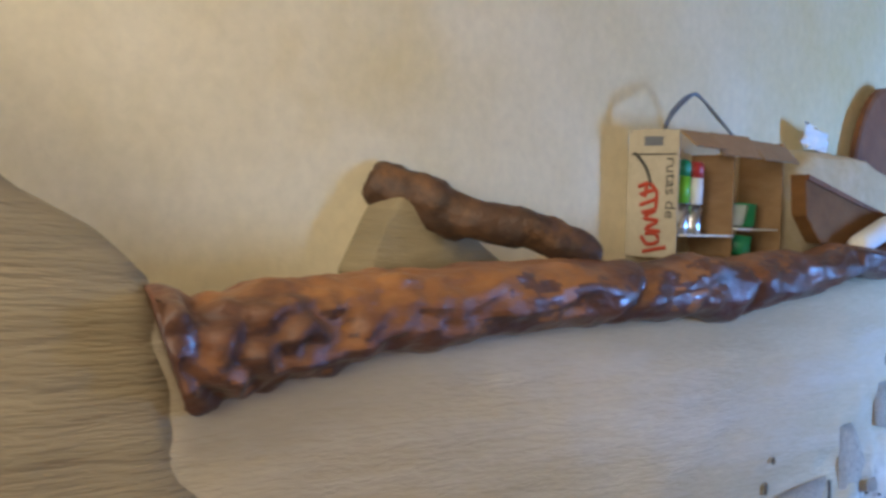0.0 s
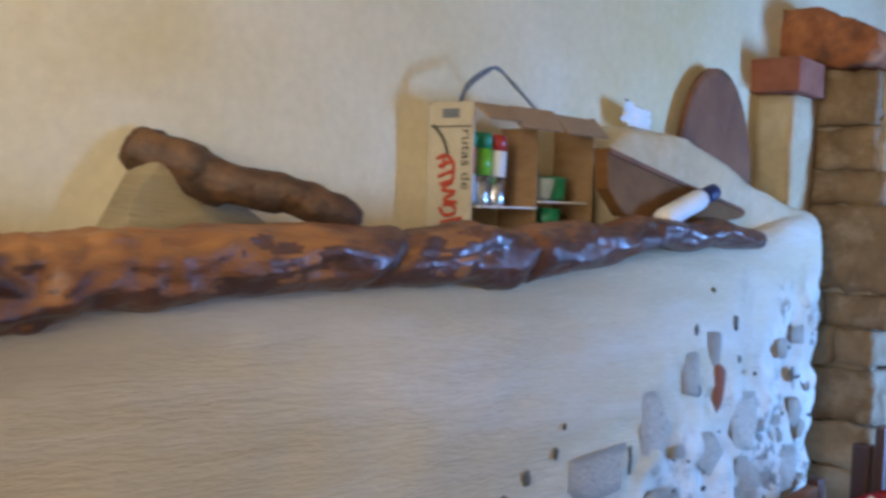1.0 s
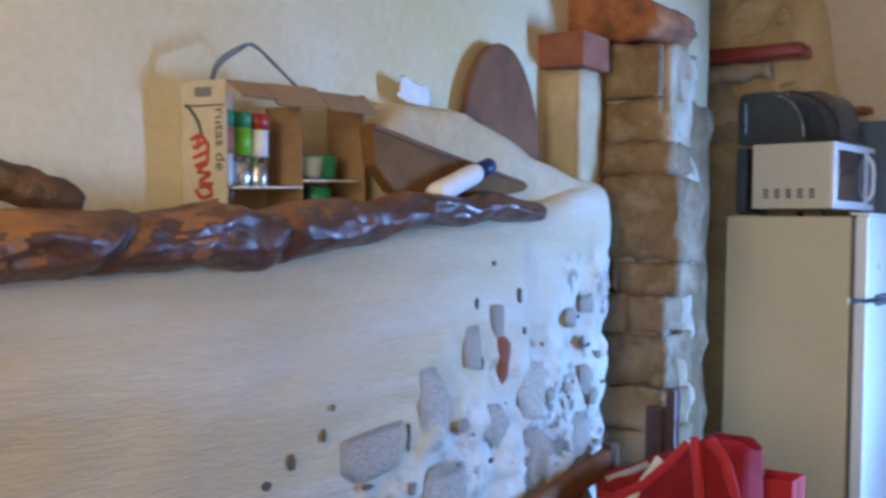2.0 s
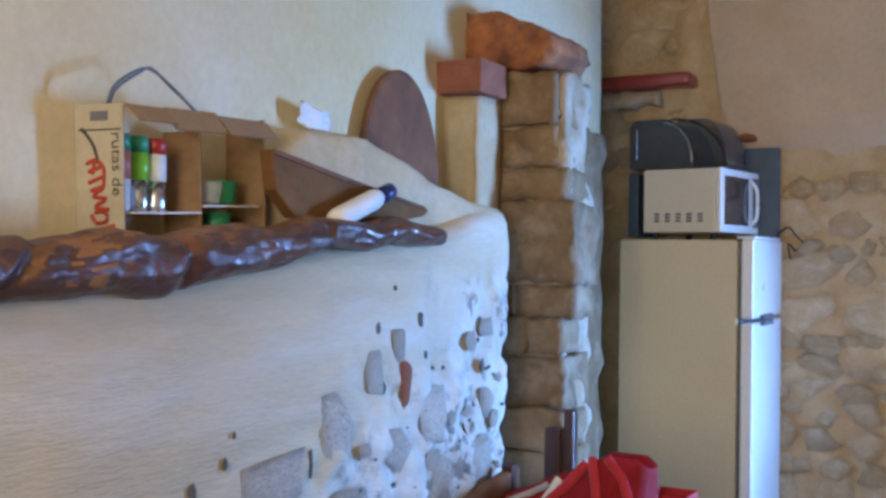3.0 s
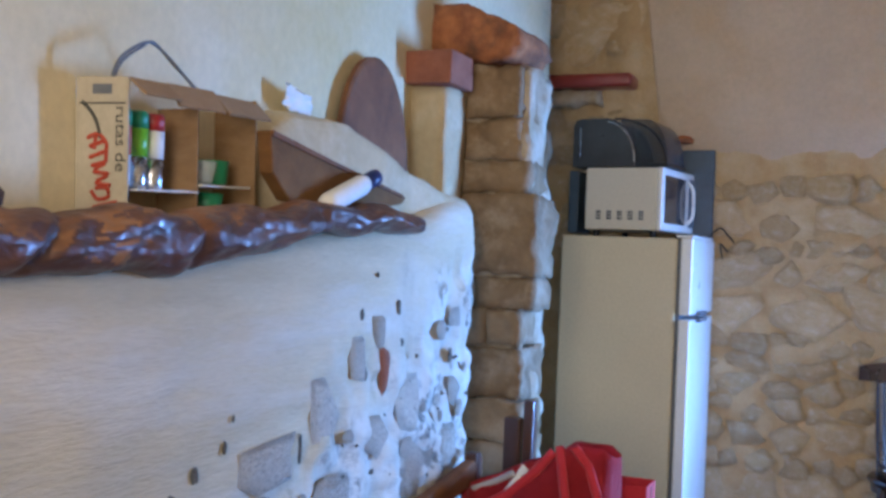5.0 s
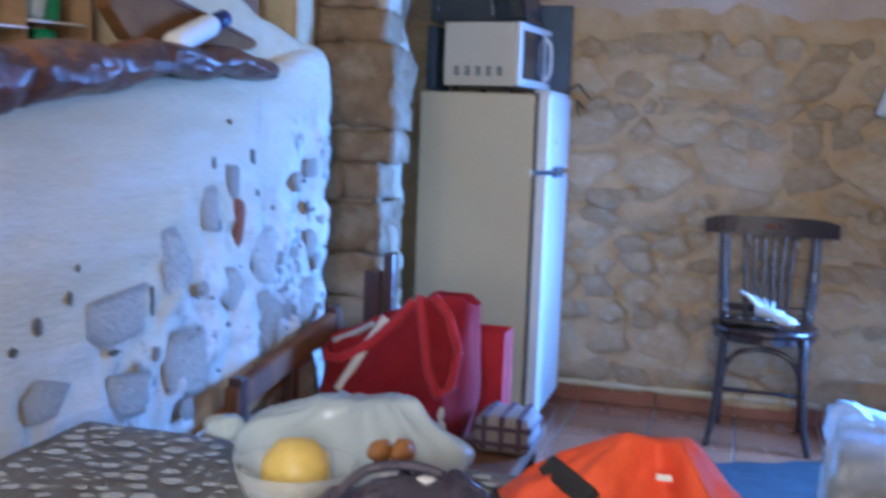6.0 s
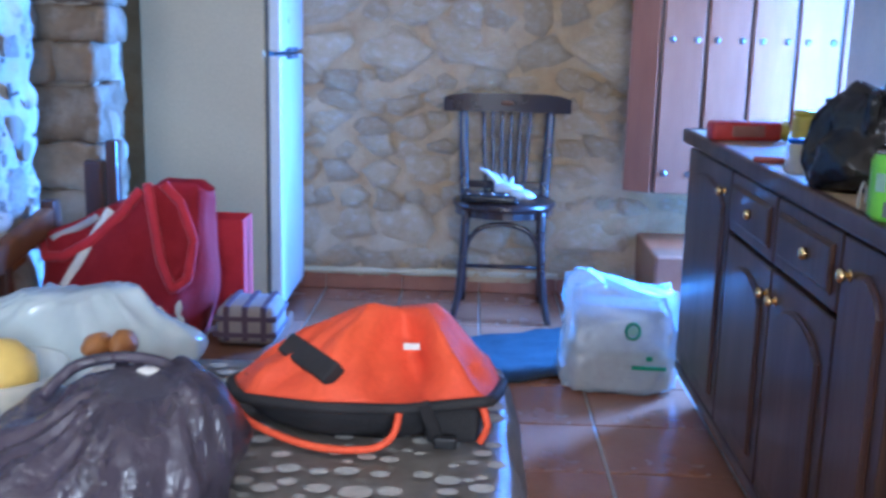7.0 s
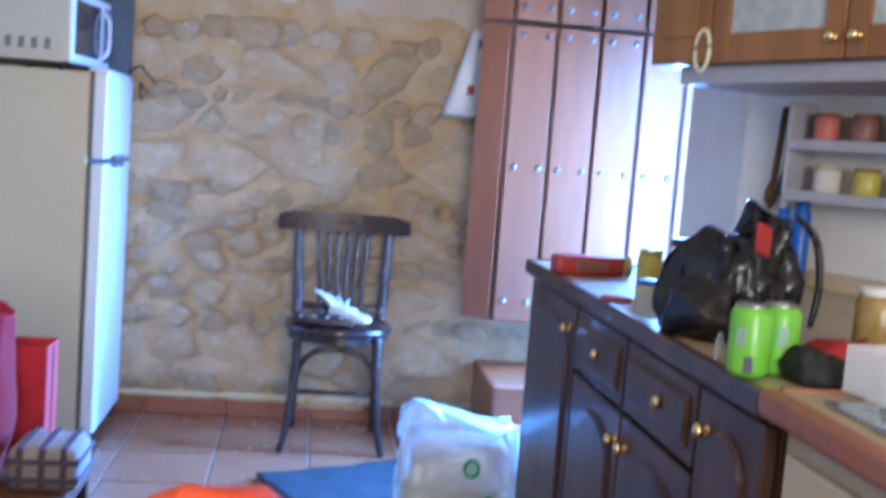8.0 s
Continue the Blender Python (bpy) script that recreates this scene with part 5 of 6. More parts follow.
def shopping_bag():
    th = thing("shopping_bag", "full translucent white plastic shopping bag standing on the tiled floor", "bag", pose(0.672, 2.93, 0.002, 0, 0, -3))
    bm = sack(0.385, 0.26, 0.36, top=0.84, sag=0.07, fold=0.012, square=0.42, seed=7.0, rows=28, seg=64, lean=0.0, pleat=0.35)
    for v in bm.verts:
        hi = max(0.0, v.co.z / 0.36 - 0.55)
        v.co.z += 0.05 * hi * math.cos((v.co.x + 0.11) * 16) - 0.03 * hi * abs(math.sin(v.co.y * 14))
    part("film", rough(rough(bm, 0.014, 7), 0.006, 22), M["bagfilm"], th, smooth=True)
    part("contents", rough(box((-0.17, -0.11, 0.008), (0.165, 0.11, 0.125), 0.02, 3), 0.008, 9), M["card"], th, "brown goods showing through the film", smooth=True)
    part("contents", rough(box((-0.15, -0.09, 0.127), (0.15, 0.09, 0.285), 0.03, 3), 0.010, 9), M["rackgrey"], th, "pale goods inside the bag", smooth=True)
    part("handle", rough(sack(0.13, 0.05, 0.085, seg=24, rows=10, top=0.16, fold=0.008, seed=3.0, lean=-0.25), 0.005, 20), M["bagfilm"], th, m=pose(-0.115, -0.05, 0.325), smooth=True)
    ring = [(0.028 + 0.022 * math.cos(k * math.pi / 8), -0.158, 0.228 + 0.026 * math.sin(k * math.pi / 8)) for k in range(16)]
    part("printed_ring", tube(ring, 0.005, 6, closed=True), M["green"], th, "green printed ring")
    part("printed_disc", lathe([(0.016, 0), (0.016, 0.002)], 16), M["palegreen"], th, "pale green printed disc", m=Matrix.Translation((0.028, -0.153, 0.228)) @ pose(0, 0, 0, 90))
    part("printed_bar", box((0.03, -0.160, 0.100), (0.14, -0.152, 0.112), 0.001), M["green"], th, "green printed bar")
    part("printed_dot", box((0.075, -0.160, 0.13), (0.095, -0.152, 0.145), 0.002), M["green"], th, "green printed spot")


shopping_bag()

# ---- kitchen counter ----


def knob(parent, p, s=1.0):
    k = part("knob", lathe([(0.006, 0), (0.006, 0.008), (0.014, 0.013), (0.016, 0.02), (0.012, 0.027), (0.003, 0.029)], 14), M["brass"], parent, "turned brass knob", m=Matrix.Translation(p) @ pose(0, 0, 0, 0, -90, 0) @ Matrix.Scale(s * 0.88, 4), smooth=True)
    part("rosette", lathe([(0.014, 0), (0.012, 0.003), (0.006, 0.005)], 14), M["brass"], k, smooth=True)
    return k


def arched_front(th, name, y0, y1, z0, z1, x=0.84, mat=None, arch=True, label="", drawer=False):
    """A framed front: slab with a raised, arched inner panel and dark grooves."""
    mat = mat or M["cabwood"]
    slab = part(name, box((x - 0.012, y0 + 0.003, z0 + 0.003), (x + 0.012, y1 - 0.003, z1 - 0.003), 0.004), mat, th, label)
    m = 0.035 if drawer else 0.055
    w = (y1 - y0) - 2 * m
    if w < 0.06:
        return slab
    h0, h1 = z0 + m, z1 - m
    pts = [(y0 + m, h0), (y1 - m, h0)]
    if arch:
        for i in range(13):
            f = i / 12
            pts.append((y1 - m - f * w, h1 - 0.05 + 0.05 * math.sin(math.pi * f) ** 0.7 if 0.0 < f < 1 else h1 - 0.05))
    else:
        pts += [(y1 - m, h1), (y0 + m, h1)]
    bm = prism(pts, 0.012, 0.004)
    part("panel", bm, mat, slab, "raised field", m=Matrix.Translation((x - 0.010, 0, 0)) @ pose(0, 0, 0, 0, 0, 90))
    loop = [(x - 0.0125, a, b) for a, b in pts]
    part("moulding", tube(loop, 0.006, 6, closed=True), M["darkwood"], slab, "dark moulded groove")
    return slab


def counter():
    th = thing("base_cabinet", "dark-stained wooden base cabinet with drawers and arched doors", "cabinet", pose(0, 0, 0))
    part("carcass", box((0.852, 1.125, 0.11), (1.458, 2.77, 0.838)), M["cabwood"], th)
    part("plinth", box((0.92, 1.125, 0.0), (1.45, 2.75, 0.109)), M["cabwood"], th)
    part("base_moulding", box((0.832, 1.125, 0.112), (0.851, 2.775, 0.142), 0.005), M["cabwood"], th)
    part("end_panel", box((0.86, 2.771, 0.11), (1.45, 2.785, 0.838), 0.003), M["cabwood"], th)
    d = arched_front(th, "door", 2.22, 2.76, 0.15, 0.83, label="dark arched cabinet door")
    knob(d, (0.828, 2.28, 0.765))
    for y0, y1, ky in ((1.805, 2.215, 1.985), (1.392, 1.80, 1.555)):
        dr = arched_front(th, "drawer", y0, y1, 0.675, 0.83, arch=False, drawer=True, label="dark panelled drawer")
        knob(dr, (0.828, ky, 0.755))
    for y0, y1, ky in ((1.805, 2.215, 1.826), (1.392, 1.80, 1.755)):
        d = arched_front(th, "door", y0, y1, 0.15, 0.668, label="dark arched cabinet door")
        knob(d, (0.828, ky, 0.605))
    d = arched_front(th, "door", 1.128, 1.388, 0.15, 0.83, label="narrow dark arched cabinet door")
    knob(d, (0.828, 1.34, 0.762))
    return th


counter()
wt = thing("worktop", "beige laminate worktop with a dark wooden front edge", "worktop", pose(0, 0, 0))
bm = bmesh.new()
low, up = [[bm.verts.new((x, y, z)) for x, y in ((0.835, 1.128), (2.24, 1.128), (1.459, 2.80), (0.835, 2.80))] for z in (0.842, 0.878)]
bm.faces.new(low[::-1])
bm.faces.new(up)
for k in range(4):
    bm.faces.new((low[k], low[(k + 1) % 4], up[(k + 1) % 4], up[k]))
part("top", bm, M["worktop"], wt)
part("edge", box((0.812, 1.128, 0.838), (0.836, 2.812, 0.881), 0.008, 3), M["cabwood"], wt, "dark rounded wooden edge")
part("edge", box((0.836, 2.80, 0.838), (1.455, 2.814, 0.881), 0.006, 3), M["cabwood"], wt, "dark rounded wooden edge")
part("upstand", box((1.44, 1.128, 0.879), (1.459, 2.80, 0.93), 0.004), M["worktop"], wt, "low beige upstand", m=SLANT)

sk = thing("sink_unit", "cream sink cabinet beside the dark base cabinet", "cabinet", pose(0, 0, 0))
part("carcass", box((0.858, 0.30, 0.0), (2.2, 1.122, 0.842), 0.004), M["fridgeside"], sk)
part("door", box((0.843, 0.34, 0.12), (0.8575, 1.09, 0.80), 0.004), M["fridgeside"], sk, "plain cream door")
wt2 = thing("sink_worktop", "pale worktop with an orange-brown wooden edge and inset sink", "worktop", pose(0, 0, 0))
part("top", box((0.845, 0.30, 0.845), (2.2, 1.124, 0.882), 0.003), M["worktop"], wt2)
part("edge", box((0.812, 0.30, 0.842), (0.846, 1.136, 0.886), 0.012, 3), M["leafwood"], wt2, "rounded orange-brown wooden edge")
part("edge", box((0.846, 1.1245, 0.879), (1.2, 1.137, 0.8865), 0.003), M["leafwood"], wt2, "rounded orange-brown wooden edge")
snk = thing("steel_sink", "shiny steel sink set into the worktop", "sink", pose(0, 0, 0))
part("rim", boxes([((0.87, 0.42, 0.883), (0.90, 1.05, 0.889)), ((1.33, 0.42, 0.883), (1.36, 1.05, 0.889)), ((0.90, 1.02, 0.883), (1.33, 1.05, 0.889)), ((0.90, 0.42, 0.883), (1.33, 0.45, 0.889))], 0.002), M["steel"], snk)
part("drainer", box((0.90, 0.45, 0.8826), (1.33, 1.02, 0.885)), M["steel"], snk)
for i in range(7):
    part("ridge", tube([(0.92 + i * 0.06, 0.5, 0.886), (0.92 + i * 0.06, 0.98, 0.886)], 0.004, 6), M["steel"], snk)


def wall_cabinet():
    th = thing("wall_cabinet", "honey oak wall cabinet with frosted glass doors", "cabinet", SLANT)
    zb, zt, x = 1.475, 2.15, 1.06
    part("carcass", box((x + 0.012, 1.0, zb), (1.459, 2.80, zt)), M["oak"], th)
    part("valance", box((x + 0.03, 1.0, zb - 0.05), (1.459, 2.72, zb - 0.002), 0.004), M["cardpale"], th, "pale underside board").active_material = M["rackgrey"]
    d = part("door", box((x - 0.012, 2.585, zb), (x + 0.011, 2.80, zt), 0.004), M["oak"], th, "solid oak door")
    part("panel", box((x - 0.02, 2.63, zb + 0.07), (x - 0.011, 2.755, zt - 0.07), 0.004), M["oak"], d)
    for y0, y1, ky in ((2.16, 2.58, 2.19), (1.735, 2.155, 2.125), (1.31, 1.73, 1.70)):
        d = part("door", box((x - 0.003, y0 + 0.058, zb + 0.073), (x + 0.003, y1 - 0.058, zt - 0.068)), M["frosted"], th, "frosted glass door")
        for lo, hi in (((x - 0.012, y0, zb), (x + 0.011, y0 + 0.06, zt)), ((x - 0.012, y1 - 0.06, zb), (x + 0.011, y1, zt)), ((x - 0.012, y0 + 0.06, zb), (x + 0.011, y1 - 0.06, zb + 0.075)), ((x - 0.012, y0 + 0.06, zt - 0.07), (x + 0.011, y1 - 0.06, zt))):
            part("frame", box(lo, hi, 0.004), M["oak"], d, "oak frame piece")
        knob(th, (x - 0.012, ky, zb + 0.05), 1.1)
    return th


wall_cabinet()
ring = [(1.042, 2.60 + 0.026 * math.cos(k * math.pi / 10), 1.508 + 0.055 * math.sin(k * math.pi / 10)) for k in range(20)]
tagged(part("hanging_ring", tube(ring, 0.006, 8, closed=True), M["ivory"], None, m=SLANT, smooth=True), "ivory oval ring hanging from the wall cabinet", "ring")

# shelf rack under the cabinet
rk = thing("wall_rack", "grey two-tier spice rack fixed below the wall cabinet", "rack", SLANT)
for z in (1.125, 1.265):
    part("shelf", box((1.34, 1.25, z), (1.459, 2.53, z + 0.014), 0.003), M["rackgrey"], rk)
    part("lip", box((1.332, 1.25, z), (1.339, 2.53, z + 0.03), 0.002), M["rackgrey"], rk)
for y in (1.25, 2.53):
    part("side", box((1.345, y, 1.10), (1.459, y + 0.014, 1.398), 0.003), M["rackgrey"], rk)


def jar(name, x, y, z, r, h, body, lid, label, cat="jar", lidname="lid"):
    th = thing(name, label, cat, (SLANT if x > 1.3 else Matrix()) @ pose(x, y, z))
    part("body", lathe([(r * 0.9, 0), (r, 0.006), (r, h * 0.8), (r * 0.86, h * 0.88)], 18), body, th, smooth=True)
    part(lidname, lathe([(r * 0.9, h * 0.88), (r * 0.92, h * 0.98), (r * 0.86, h)], 18), lid, th, smooth=True)
    return th


rnd = random.Random(4)
for i, (bd, ld) in enumerate([("orangeprint", "pinkpot"), ("pinkpot", "brick"), ("cardpale", "pinkpot"), ("brick", "redtile"), ("pinkpot", "pinkpot"), ("cardpale", "red"), ("orangeprint", "card")]):
    tagged(jar("spice_jar", 1.395, 2.45 - i * 0.12, 1.2815, 0.035, 0.085 + 0.02 * rnd.random(), M[bd], M[ld], "small reddish spice jar on the grey rack", "jar"), group="spice jars")
for i, (bd, ld) in enumerate([("cardpale", "worktop"), ("yellow", "card"), ("ivory", "orangeprint"), ("pinkpot", "blackplastic"), ("clear", "paper"), ("cardpale", "steel")]):
    tagged(jar("spice_jar", 1.395, 2.43 - i * 0.125, 1.1415, 0.037, 0.07 + 0.02 * rnd.random(), M[bd], M[ld], "squat pale spice jar on the grey rack", "jar"), group="spice jars")
# utensils hanging on the wall
for y, l, mt, lab in ((2.63, 0.33, "wedgewood", "long brown wooden spoon hanging on the wall"), (2.59, 0.29, "blackplastic", "dark ladle hanging on the wall")):
    th = thing("utensil", lab, "utensil", SLANT @ pose(1.435, y, 1.39, 4))
    part("handle", tube([(0, 0, 0), (0, 0.004, -l * 0.7)], 0.009, 8), M[mt], th, smooth=True)
    part("head", rough(lathe([(0.004, -0.045), (0.022, -0.02), (0.022, 0.01), (0.008, 0.04)], 12, 0.45, 1.0), 0.002, 30), M[mt], th, m=pose(0, 0.006, -l * 0.78), smooth=True)
for y, l, tip in ((2.02, 0.15, 0.024), (1.93, 0.19, 0.030)):
    th = thing("utensil", "steel kitchen utensil hanging below the grey rack", "utensil", SLANT @ pose(1.40, y, 1.122, 0, 0, 0), "steel utensils")
    part("handle", tube([(0, 0, 0.0), (-0.006, 0.004, -l * 0.5), (0, 0.01, -l)], 0.004, 8), M["steel"], th, smooth=True)
    part("head", lathe([(0.006, -tip * 1.6), (tip, -tip * 0.6), (tip * 1.05, 0.0), (tip * 0.95, 0.0), (0.005, -tip * 1.3)], 16, 0.6, 1.0), M["steel"], th, m=pose(0, 0.01, -l), smooth=True)
th = thing("hook", "dark iron hook below the cabinet", "hook", SLANT @ pose(1.30, 2.14, 1.405))
part("curl", tube([(0, 0.05, 0.0), (0, 0.03, -0.022), (0, 0.0, -0.03), (0, -0.03, -0.022), (0, -0.045, 0.0)], 0.006, 8), M["blackplastic"], th, smooth=True)

# ---- things on the worktop ----
Z = 0.8795
th = thing("biscuit_packet", "red printed biscuit packet lying on the worktop", "packet", pose(0.915, 2.48, Z, 0, 0, 8))
part("body", rough(box((-0.10, -0.028, 0), (0.10, 0.028, 0.055), 0.012, 3), 0.003, 25), M["red"], th, smooth=True)
part("band", box((-0.045, -0.0305, 0.012), (0.05, 0.0305, 0.044), 0.004), M["pinkpot"], th, "brown printed band")
part("end", lathe([(0.028, 0), (0.02, 0.012), (0.03, 0.02)], 12), M["yellow"], th, "twisted yellow end", m=Matrix.Translation((0.10, 0, 0.028)) @ pose(0, 0, 0, 0, 90, 0), smooth=True)
jar("candle", 0.962, 2.10, Z, 0.030, 0.115, M["yellow"], M["yellow"], "tall yellow candle standing on the worktop", "candle", "top")
jar("glass_jar", 1.02, 2.02, Z, 0.042, 0.15, M["clear"], M["blackplastic"], "tall clear jar with a dark lid on the worktop", "jar")
jar("small_tub", 0.865, 1.80, Z, 0.032, 0.075, M["clear"], M["blueplastic"], "small clear tub with a blue lid near the edge", "tub")
th = part("chocolate_bar", box((-0.035, -0.012, 0), (0.035, 0.012, 0.014), 0.004), M["redtile"], None, m=pose(0.85, 1.98, Z, 0, 0, -15))
tagged(th, "small red wrapped bar on the worktop", "snack")
th = thing("bin_bag", "knotted crinkly black plastic bag standing on the worktop", "bag", pose(0.93, 1.60, Z, 0, 0, 25))
part("film", rough(sack(0.20, 0.18, 0.20, top=0.34, sag=0.06, fold=0.022, square=0.75, seed=21.0, rows=24, seg=52, lean=0.12, pleat=0.4), 0.016, 14), M["blackbag"], th, smooth=True)
part("film_lobe", rough(sack(0.17, 0.15, 0.235, top=0.22, sag=0.02, fold=0.022, square=0.8, seed=31.0, rows=24, seg=48, lean=0.1, pleat=0.4), 0.014, 15), M["blackbag"], th, "gathered upper folds", m=pose(0.13, 0.03, 0), smooth=True)
part("handle_loop", tube([(0.165, -0.03, 0.235), (0.205, -0.05, 0.19), (0.215, -0.06, 0.10), (0.20, -0.06, 0.02)], [0.006, 0.008, 0.008, 0.006], 8), M["blackbag"], th, smooth=True)
part("red_print", box((-0.02, -0.004, -0.03), (0.02, 0.004, 0.03), 0.003), M["red"], th, "patch of red print", m=Matrix.Translation((0.05, -0.052, 0.19)) @ pose(0, 0, 0, -15, 20, 0))
th = thing("bottle_rack", "stack of bright blue plastic bottles behind a black bag", "bottles", SLANT @ pose(1.36, 2.60, Z))
for i, h in enumerate((0.20, 0.235, 0.26)):
    part("bottle", lathe([(0.022, 0), (0.024, 0.01), (0.024, h - 0.05), (0.016, h - 0.035), (0.016, h)], 14), M["blueplastic"], th, m=pose(0.0 + i * 0.012, -i * 0.055, 0), smooth=True)


def soda(x, y, rot):
    th = thing("soda_can", "bright lime green drink can with white print on the worktop", "can", pose(x, y, Z, 0, 0, rot), "lime green cans")
    body = part("body", lathe([(0.024, 0), (0.032, 0.008), (0.033, 0.014), (0.033, 0.098), (0.027, 0.109)], 24), M["lime"], th, smooth=True)
    part("lid", lathe([(0.027, 0.109), (0.0275, 0.113), (0.025, 0.1125), (0.024, 0.110)], 24), M["steel"], th, "silver lid", smooth=True)
    part("tab", box((-0.006, -0.01, 0.1125), (0.006, 0.012, 0.1145), 0.001), M["steel"], th)
    part("printed_panel", box((-0.0335, -0.012, 0.05), (-0.0285, 0.005, 0.080), 0.001), M["palegreen"], body, "white printed panel")
    part("barcode", box((-0.031, -0.024, 0.01), (-0.0245, -0.010, 0.035), 0.001), M["greyplastic"], body, "grey printed bars")


soda(0.838, 1.235, 35)
soda(0.897, 1.262, 70)
part_loop = tube([(-0.035, 0, 0.004), (-0.03, 0, 0.03), (0.0, 0, 0.045), (0.03, 0, 0.03), (0.035, 0, 0.004)], 0.003, 6)
tagged(part("clear_strap", part_loop, M["clear"], None, m=pose(0.842, 1.36, Z, 0, 0, 60), smooth=True), "loop of clear plastic strap on the worktop", "strap")
th = thing("red_sponge_cloth", "crumpled red and grey cloth on the worktop", "cloth", pose(1.01, 1.24, Z))
part("red_part", rough(sack(0.14, 0.11, 0.06, seg=24, rows=8, seed=9.0, fold=0.012), 0.004, 20), M["red"], th, smooth=True)
part("grey_part", rough(sack(0.09, 0.08, 0.05, seg=24, rows=8, seed=13.0, fold=0.012), 0.004, 20), M["blackfabric"], th, "dark grey fold", m=pose(-0.07, -0.045, 0), smooth=True)
jar("preserve_jar", 1.16, 1.43, Z, 0.041, 0.13, M["jarfood"], M["paper"], "jar of golden preserve with a white lid", "jar")
th = part("plastic_tub", boxes([((-0.10, -0.07, 0), (0.10, 0.07, 0.003)), ((-0.105, -0.072, 0.003), (-0.10, 0.072, 0.07)), ((0.10, -0.072, 0.003), (0.105, 0.072, 0.07)), ((-0.10, -0.075, 0.003), (0.10, -0.07, 0.07)), ((-0.10, 0.07, 0.003), (0.10, 0.075, 0.07))], 0.001), M["clear"], None, m=pose(1.04, 1.05, 0.8895, 0, 0, 8))
tagged(th, "shallow clear plastic food tub by the sink", "tub")

# bag hanging beside the door
th = thing("hanging_bag", "white cloth bag with red print hanging on the stone wall", "bag", pose(0.745, 4.05, 1.33))
b = box((-0.07, -0.035, 0), (0.075, 0.04, 0.36), 0.02, 3)
for v in b.verts:
    v.co.x += 0.06 * (v.co.z / 0.36) + 0.0
    if v.co.z > 0.2:
        v.co.x = 0.06 + (v.co.x - 0.06) * 0.45
part("body", b, M["whitebag"], th, smooth=True)
part("red_print", box((0.02, -0.041, 0.09), (0.05, -0.034, 0.13), 0.002), M["red"], th, "red printed spot")
part("blue_print", box((0.055, -0.038, 0.28), (0.075, -0.030, 0.32), 0.002), M["blueplastic"], th, "blue printed spot")

# ---- pieces of walls and floor ----
STONES = [stone_mesh("stone_face", 40 + k) for k in range(24)]
for me in STONES:
    me.materials.append(M["stone"])


def lay_stones(parent, x0, x1, z0, z1, y, hmin, hmax, depth, seed, skip=lambda x, z: False, wmul=(0.9, 2.0)):
    rnd = random.Random(seed)
    z = z0
    while z < z1:
        h = rnd.uniform(hmin, hmax)
        x = x0 + rnd.uniform(-0.1, 0)
        while x < x1:
            hh = h * rnd.uniform(0.75, 1.3)
            w = hh * rnd.uniform(*wmul)
            cx, cz = x + w / 2, z + h / 2 + rnd.uniform(-0.02, 0.02)
            if not skip(cx, cz):
                ob = new("stone", STONES[rnd.randrange(len(STONES))])
                ob.matrix_basis = Matrix.Translation((cx, y, cz)) @ pose(0, 0, 0, rnd.uniform(-5, 5), rnd.uniform(-14, 14), rnd.uniform(-5, 5)) @ Matrix.Diagonal((w * 1.02, depth * rnd.uniform(0.6, 1.5), hh * 0.98, 1))
                ob.parent = parent
            x += w + rnd.uniform(-0.02, 0.008)
        z += h * 0.98


lay_stones(wall_far, -0.62, 1.5, 0.09, 1.72, 4.122, 0.08, 0.19, 0.062, 3, lambda x, z: z > 1.68 - 0.10 * max(0, x) or (x > 0.85 and z < 0.33) or x > 1.4)
lay_stones(wall_far, -1.5, -1.0, 1.3, 2.8, 4.125, 0.10, 0.17, 0.03, 9, lambda x, z: abs(z - 2.08) < 0.12 or x > -1.0)

GREY = [stone_mesh("grey_stone_face", 90 + k) for k in range(8)]
for me in GREY:
    me.materials.append(M["greystone"])
# Dark copies stand for hollows, the shade inside put into their colour.
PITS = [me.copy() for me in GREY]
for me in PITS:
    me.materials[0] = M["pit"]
rnd = random.Random(12)
face = pose(0, 0, 0, 0, 0, 90)

def wall_spot(y, z, w, h, mat_mesh, depth=0.03):
    ob = new("stone", mat_mesh)
    ob.matrix_basis = Matrix.Translation((-0.950 + 0.02 * max(0, math.sin((1.3 - z) * 2.0)), y, z)) @ face @ pose(0, 0, 0, 0, rnd.uniform(-10, 10), 0) @ Matrix.Diagonal((w, depth, h, 1))
    ob.parent = wall_low


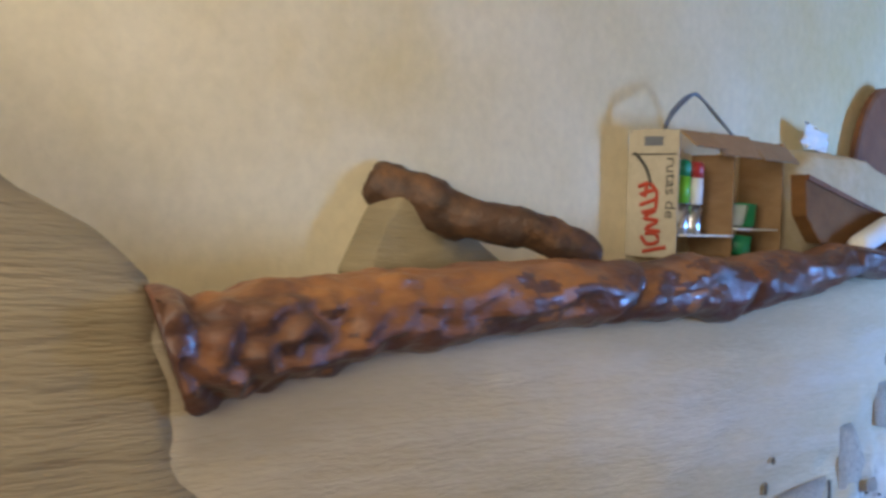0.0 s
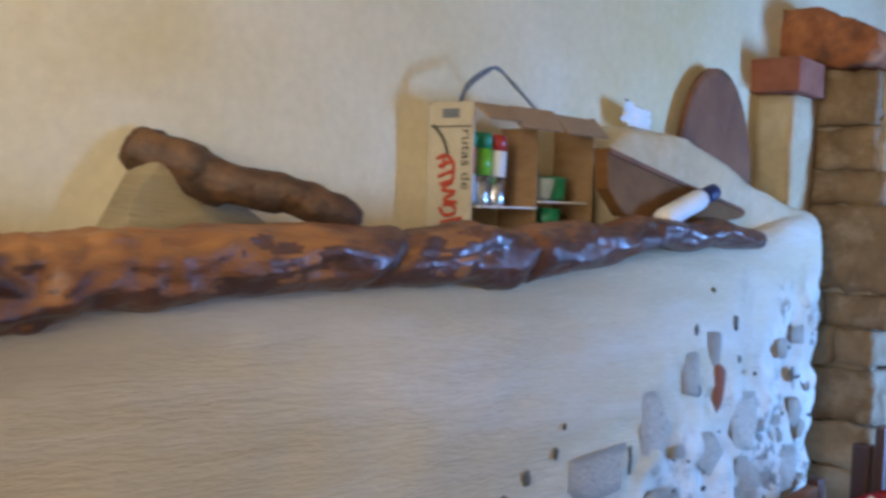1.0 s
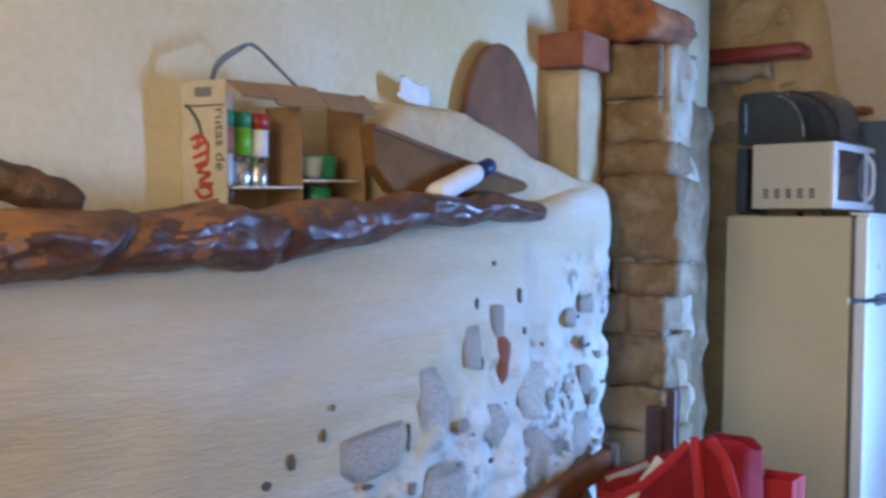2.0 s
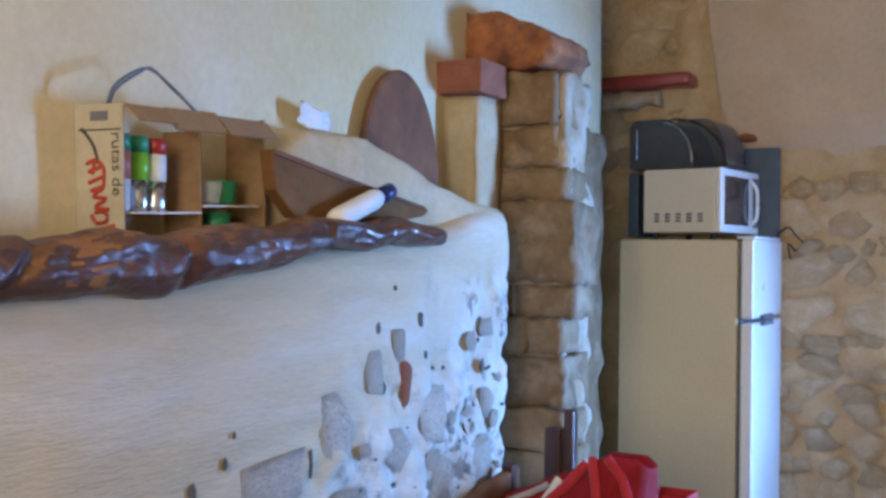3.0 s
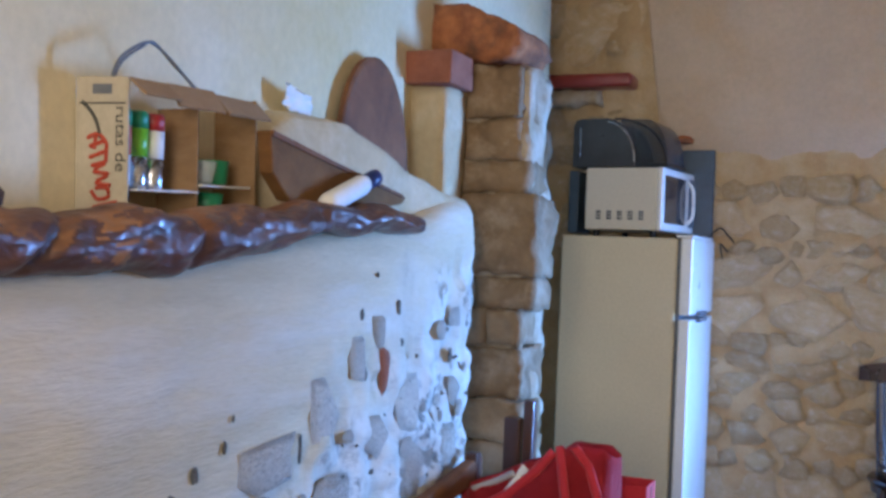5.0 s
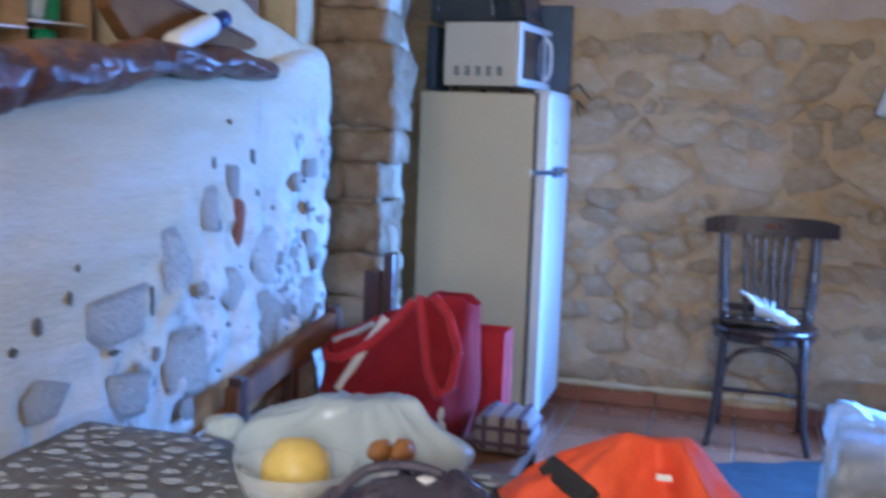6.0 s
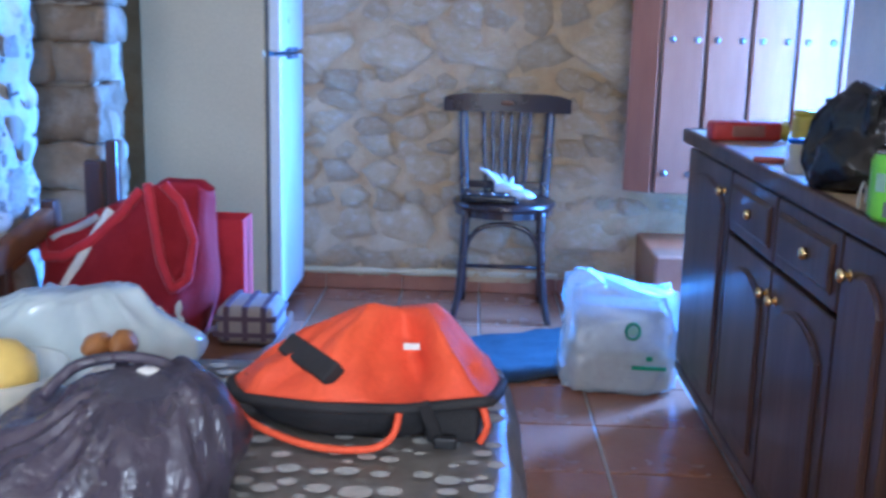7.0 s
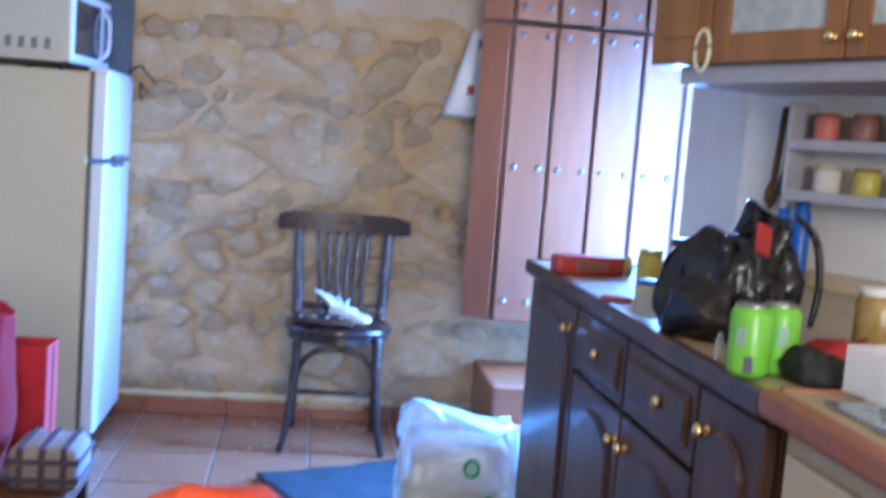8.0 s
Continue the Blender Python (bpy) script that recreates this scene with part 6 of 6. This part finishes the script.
for y, z, w, h in ((1.33, 0.915, 0.11, 0.20), (1.12, 0.845, 0.19, 0.11), (1.73, 0.895, 0.13, 0.14), (2.03, 0.90, 0.07, 0.09), (1.58, 0.84, 0.10, 0.11), (1.36, 0.70, 0.16, 0.14), (1.78, 0.71, 0.15, 0.14),
                   (1.58, 1.08, 0.05, 0.09), (1.47, 1.02, 0.06, 0.10), (1.99, 0.74, 0.10, 0.12), (1.15, 0.69, 0.14, 0.10), (0.90, 0.74, 0.12, 0.09)):
    wall_spot(y, z, w, h, GREY[rnd.randrange(8)], 0.020)
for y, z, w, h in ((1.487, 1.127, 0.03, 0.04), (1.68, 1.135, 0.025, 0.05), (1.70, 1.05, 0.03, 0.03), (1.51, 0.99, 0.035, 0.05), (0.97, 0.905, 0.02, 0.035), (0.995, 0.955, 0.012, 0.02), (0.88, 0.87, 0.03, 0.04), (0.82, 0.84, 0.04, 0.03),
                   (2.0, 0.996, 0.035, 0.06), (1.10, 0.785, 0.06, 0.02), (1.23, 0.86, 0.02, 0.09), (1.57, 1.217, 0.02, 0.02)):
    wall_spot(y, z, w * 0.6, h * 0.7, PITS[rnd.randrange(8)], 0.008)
for k in range(110):
    y, z = rnd.uniform(0.8, 2.15), rnd.uniform(0.35, 1.15)
    if z > 0.52 + 0.48 * (y - 0.62):
        continue
    s = rnd.choice((0.007, 0.009, 0.012, 0.03, 0.05))
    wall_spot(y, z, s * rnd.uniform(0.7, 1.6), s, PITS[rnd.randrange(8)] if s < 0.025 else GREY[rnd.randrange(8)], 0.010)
chip = stone_mesh("brick_chip", 77)
chip.materials.append(M["brick"])
wall_spot(1.61, 0.99, 0.05, 0.11, chip, 0.022)

PITCH = 0.3465
tile_me = bpy.data.meshes.new("tile")
b = box((-PITCH / 2 + 0.0045, -PITCH / 2 + 0.0045, -0.0075), (PITCH / 2 - 0.0045, PITCH / 2 - 0.0045, 0.0), 0.002, 1)
b.to_mesh(tile_me)
b.free()
tile_me.materials.append(M["tile"])
bm = bmesh.new()
for i in range(6, 15):
    for j in range(3, 20):
        x, y = -0.486 + PITCH * (i + 0.5), 3.575 + PITCH * (1.5 - j)
        h = PITCH / 2 - 0.003
        bm.faces.new([bm.verts.new((x + a * h, y + c * h, 0.0)) for a, c in ((-1, -1), (1, -1), (1, 1), (-1, 1))])
tagged(part("tile_field", bm, M["tile"], floor, "terracotta tiles in the rest of the room"), kind="stuff")
for i in range(-3, 6):
    for j in range(0, 20):
        ob = new("tile", tile_me)
        ob.location = (-0.486 + PITCH * (i + 0.5), 3.575 + PITCH * (1.5 - j), 0)
        ob.parent = floor
sk_me = bpy.data.meshes.new("skirting_tile")
b = box((-PITCH / 2 + 0.0015, 0, 0), (PITCH / 2 - 0.0015, 0.02, 0.072), 0.003, 1)
b.to_mesh(sk_me)
b.free()
sk_me.materials.append(M["skirt"])
base = setting("baseboard", box((-1.5, 4.135, 0.0), (0.895, 4.15, 0.068)), M["grout"], "terracotta tile skirting along the stone wall", "skirting")
for i in range(-3, 4):
    ob = new("tile", sk_me)
    ob.location = (-0.486 + PITCH * (i + 0.5), 4.112, 0.001)
    ob.parent = base
b = grid_box((-1.5, 4.10, 0.073), (0.9, 4.16, 0.10), 0.05, 0.008, 9)
part("mortar_ledge", b, M["cream"], wall_far, "pale mortar line above the skirting", smooth=True)
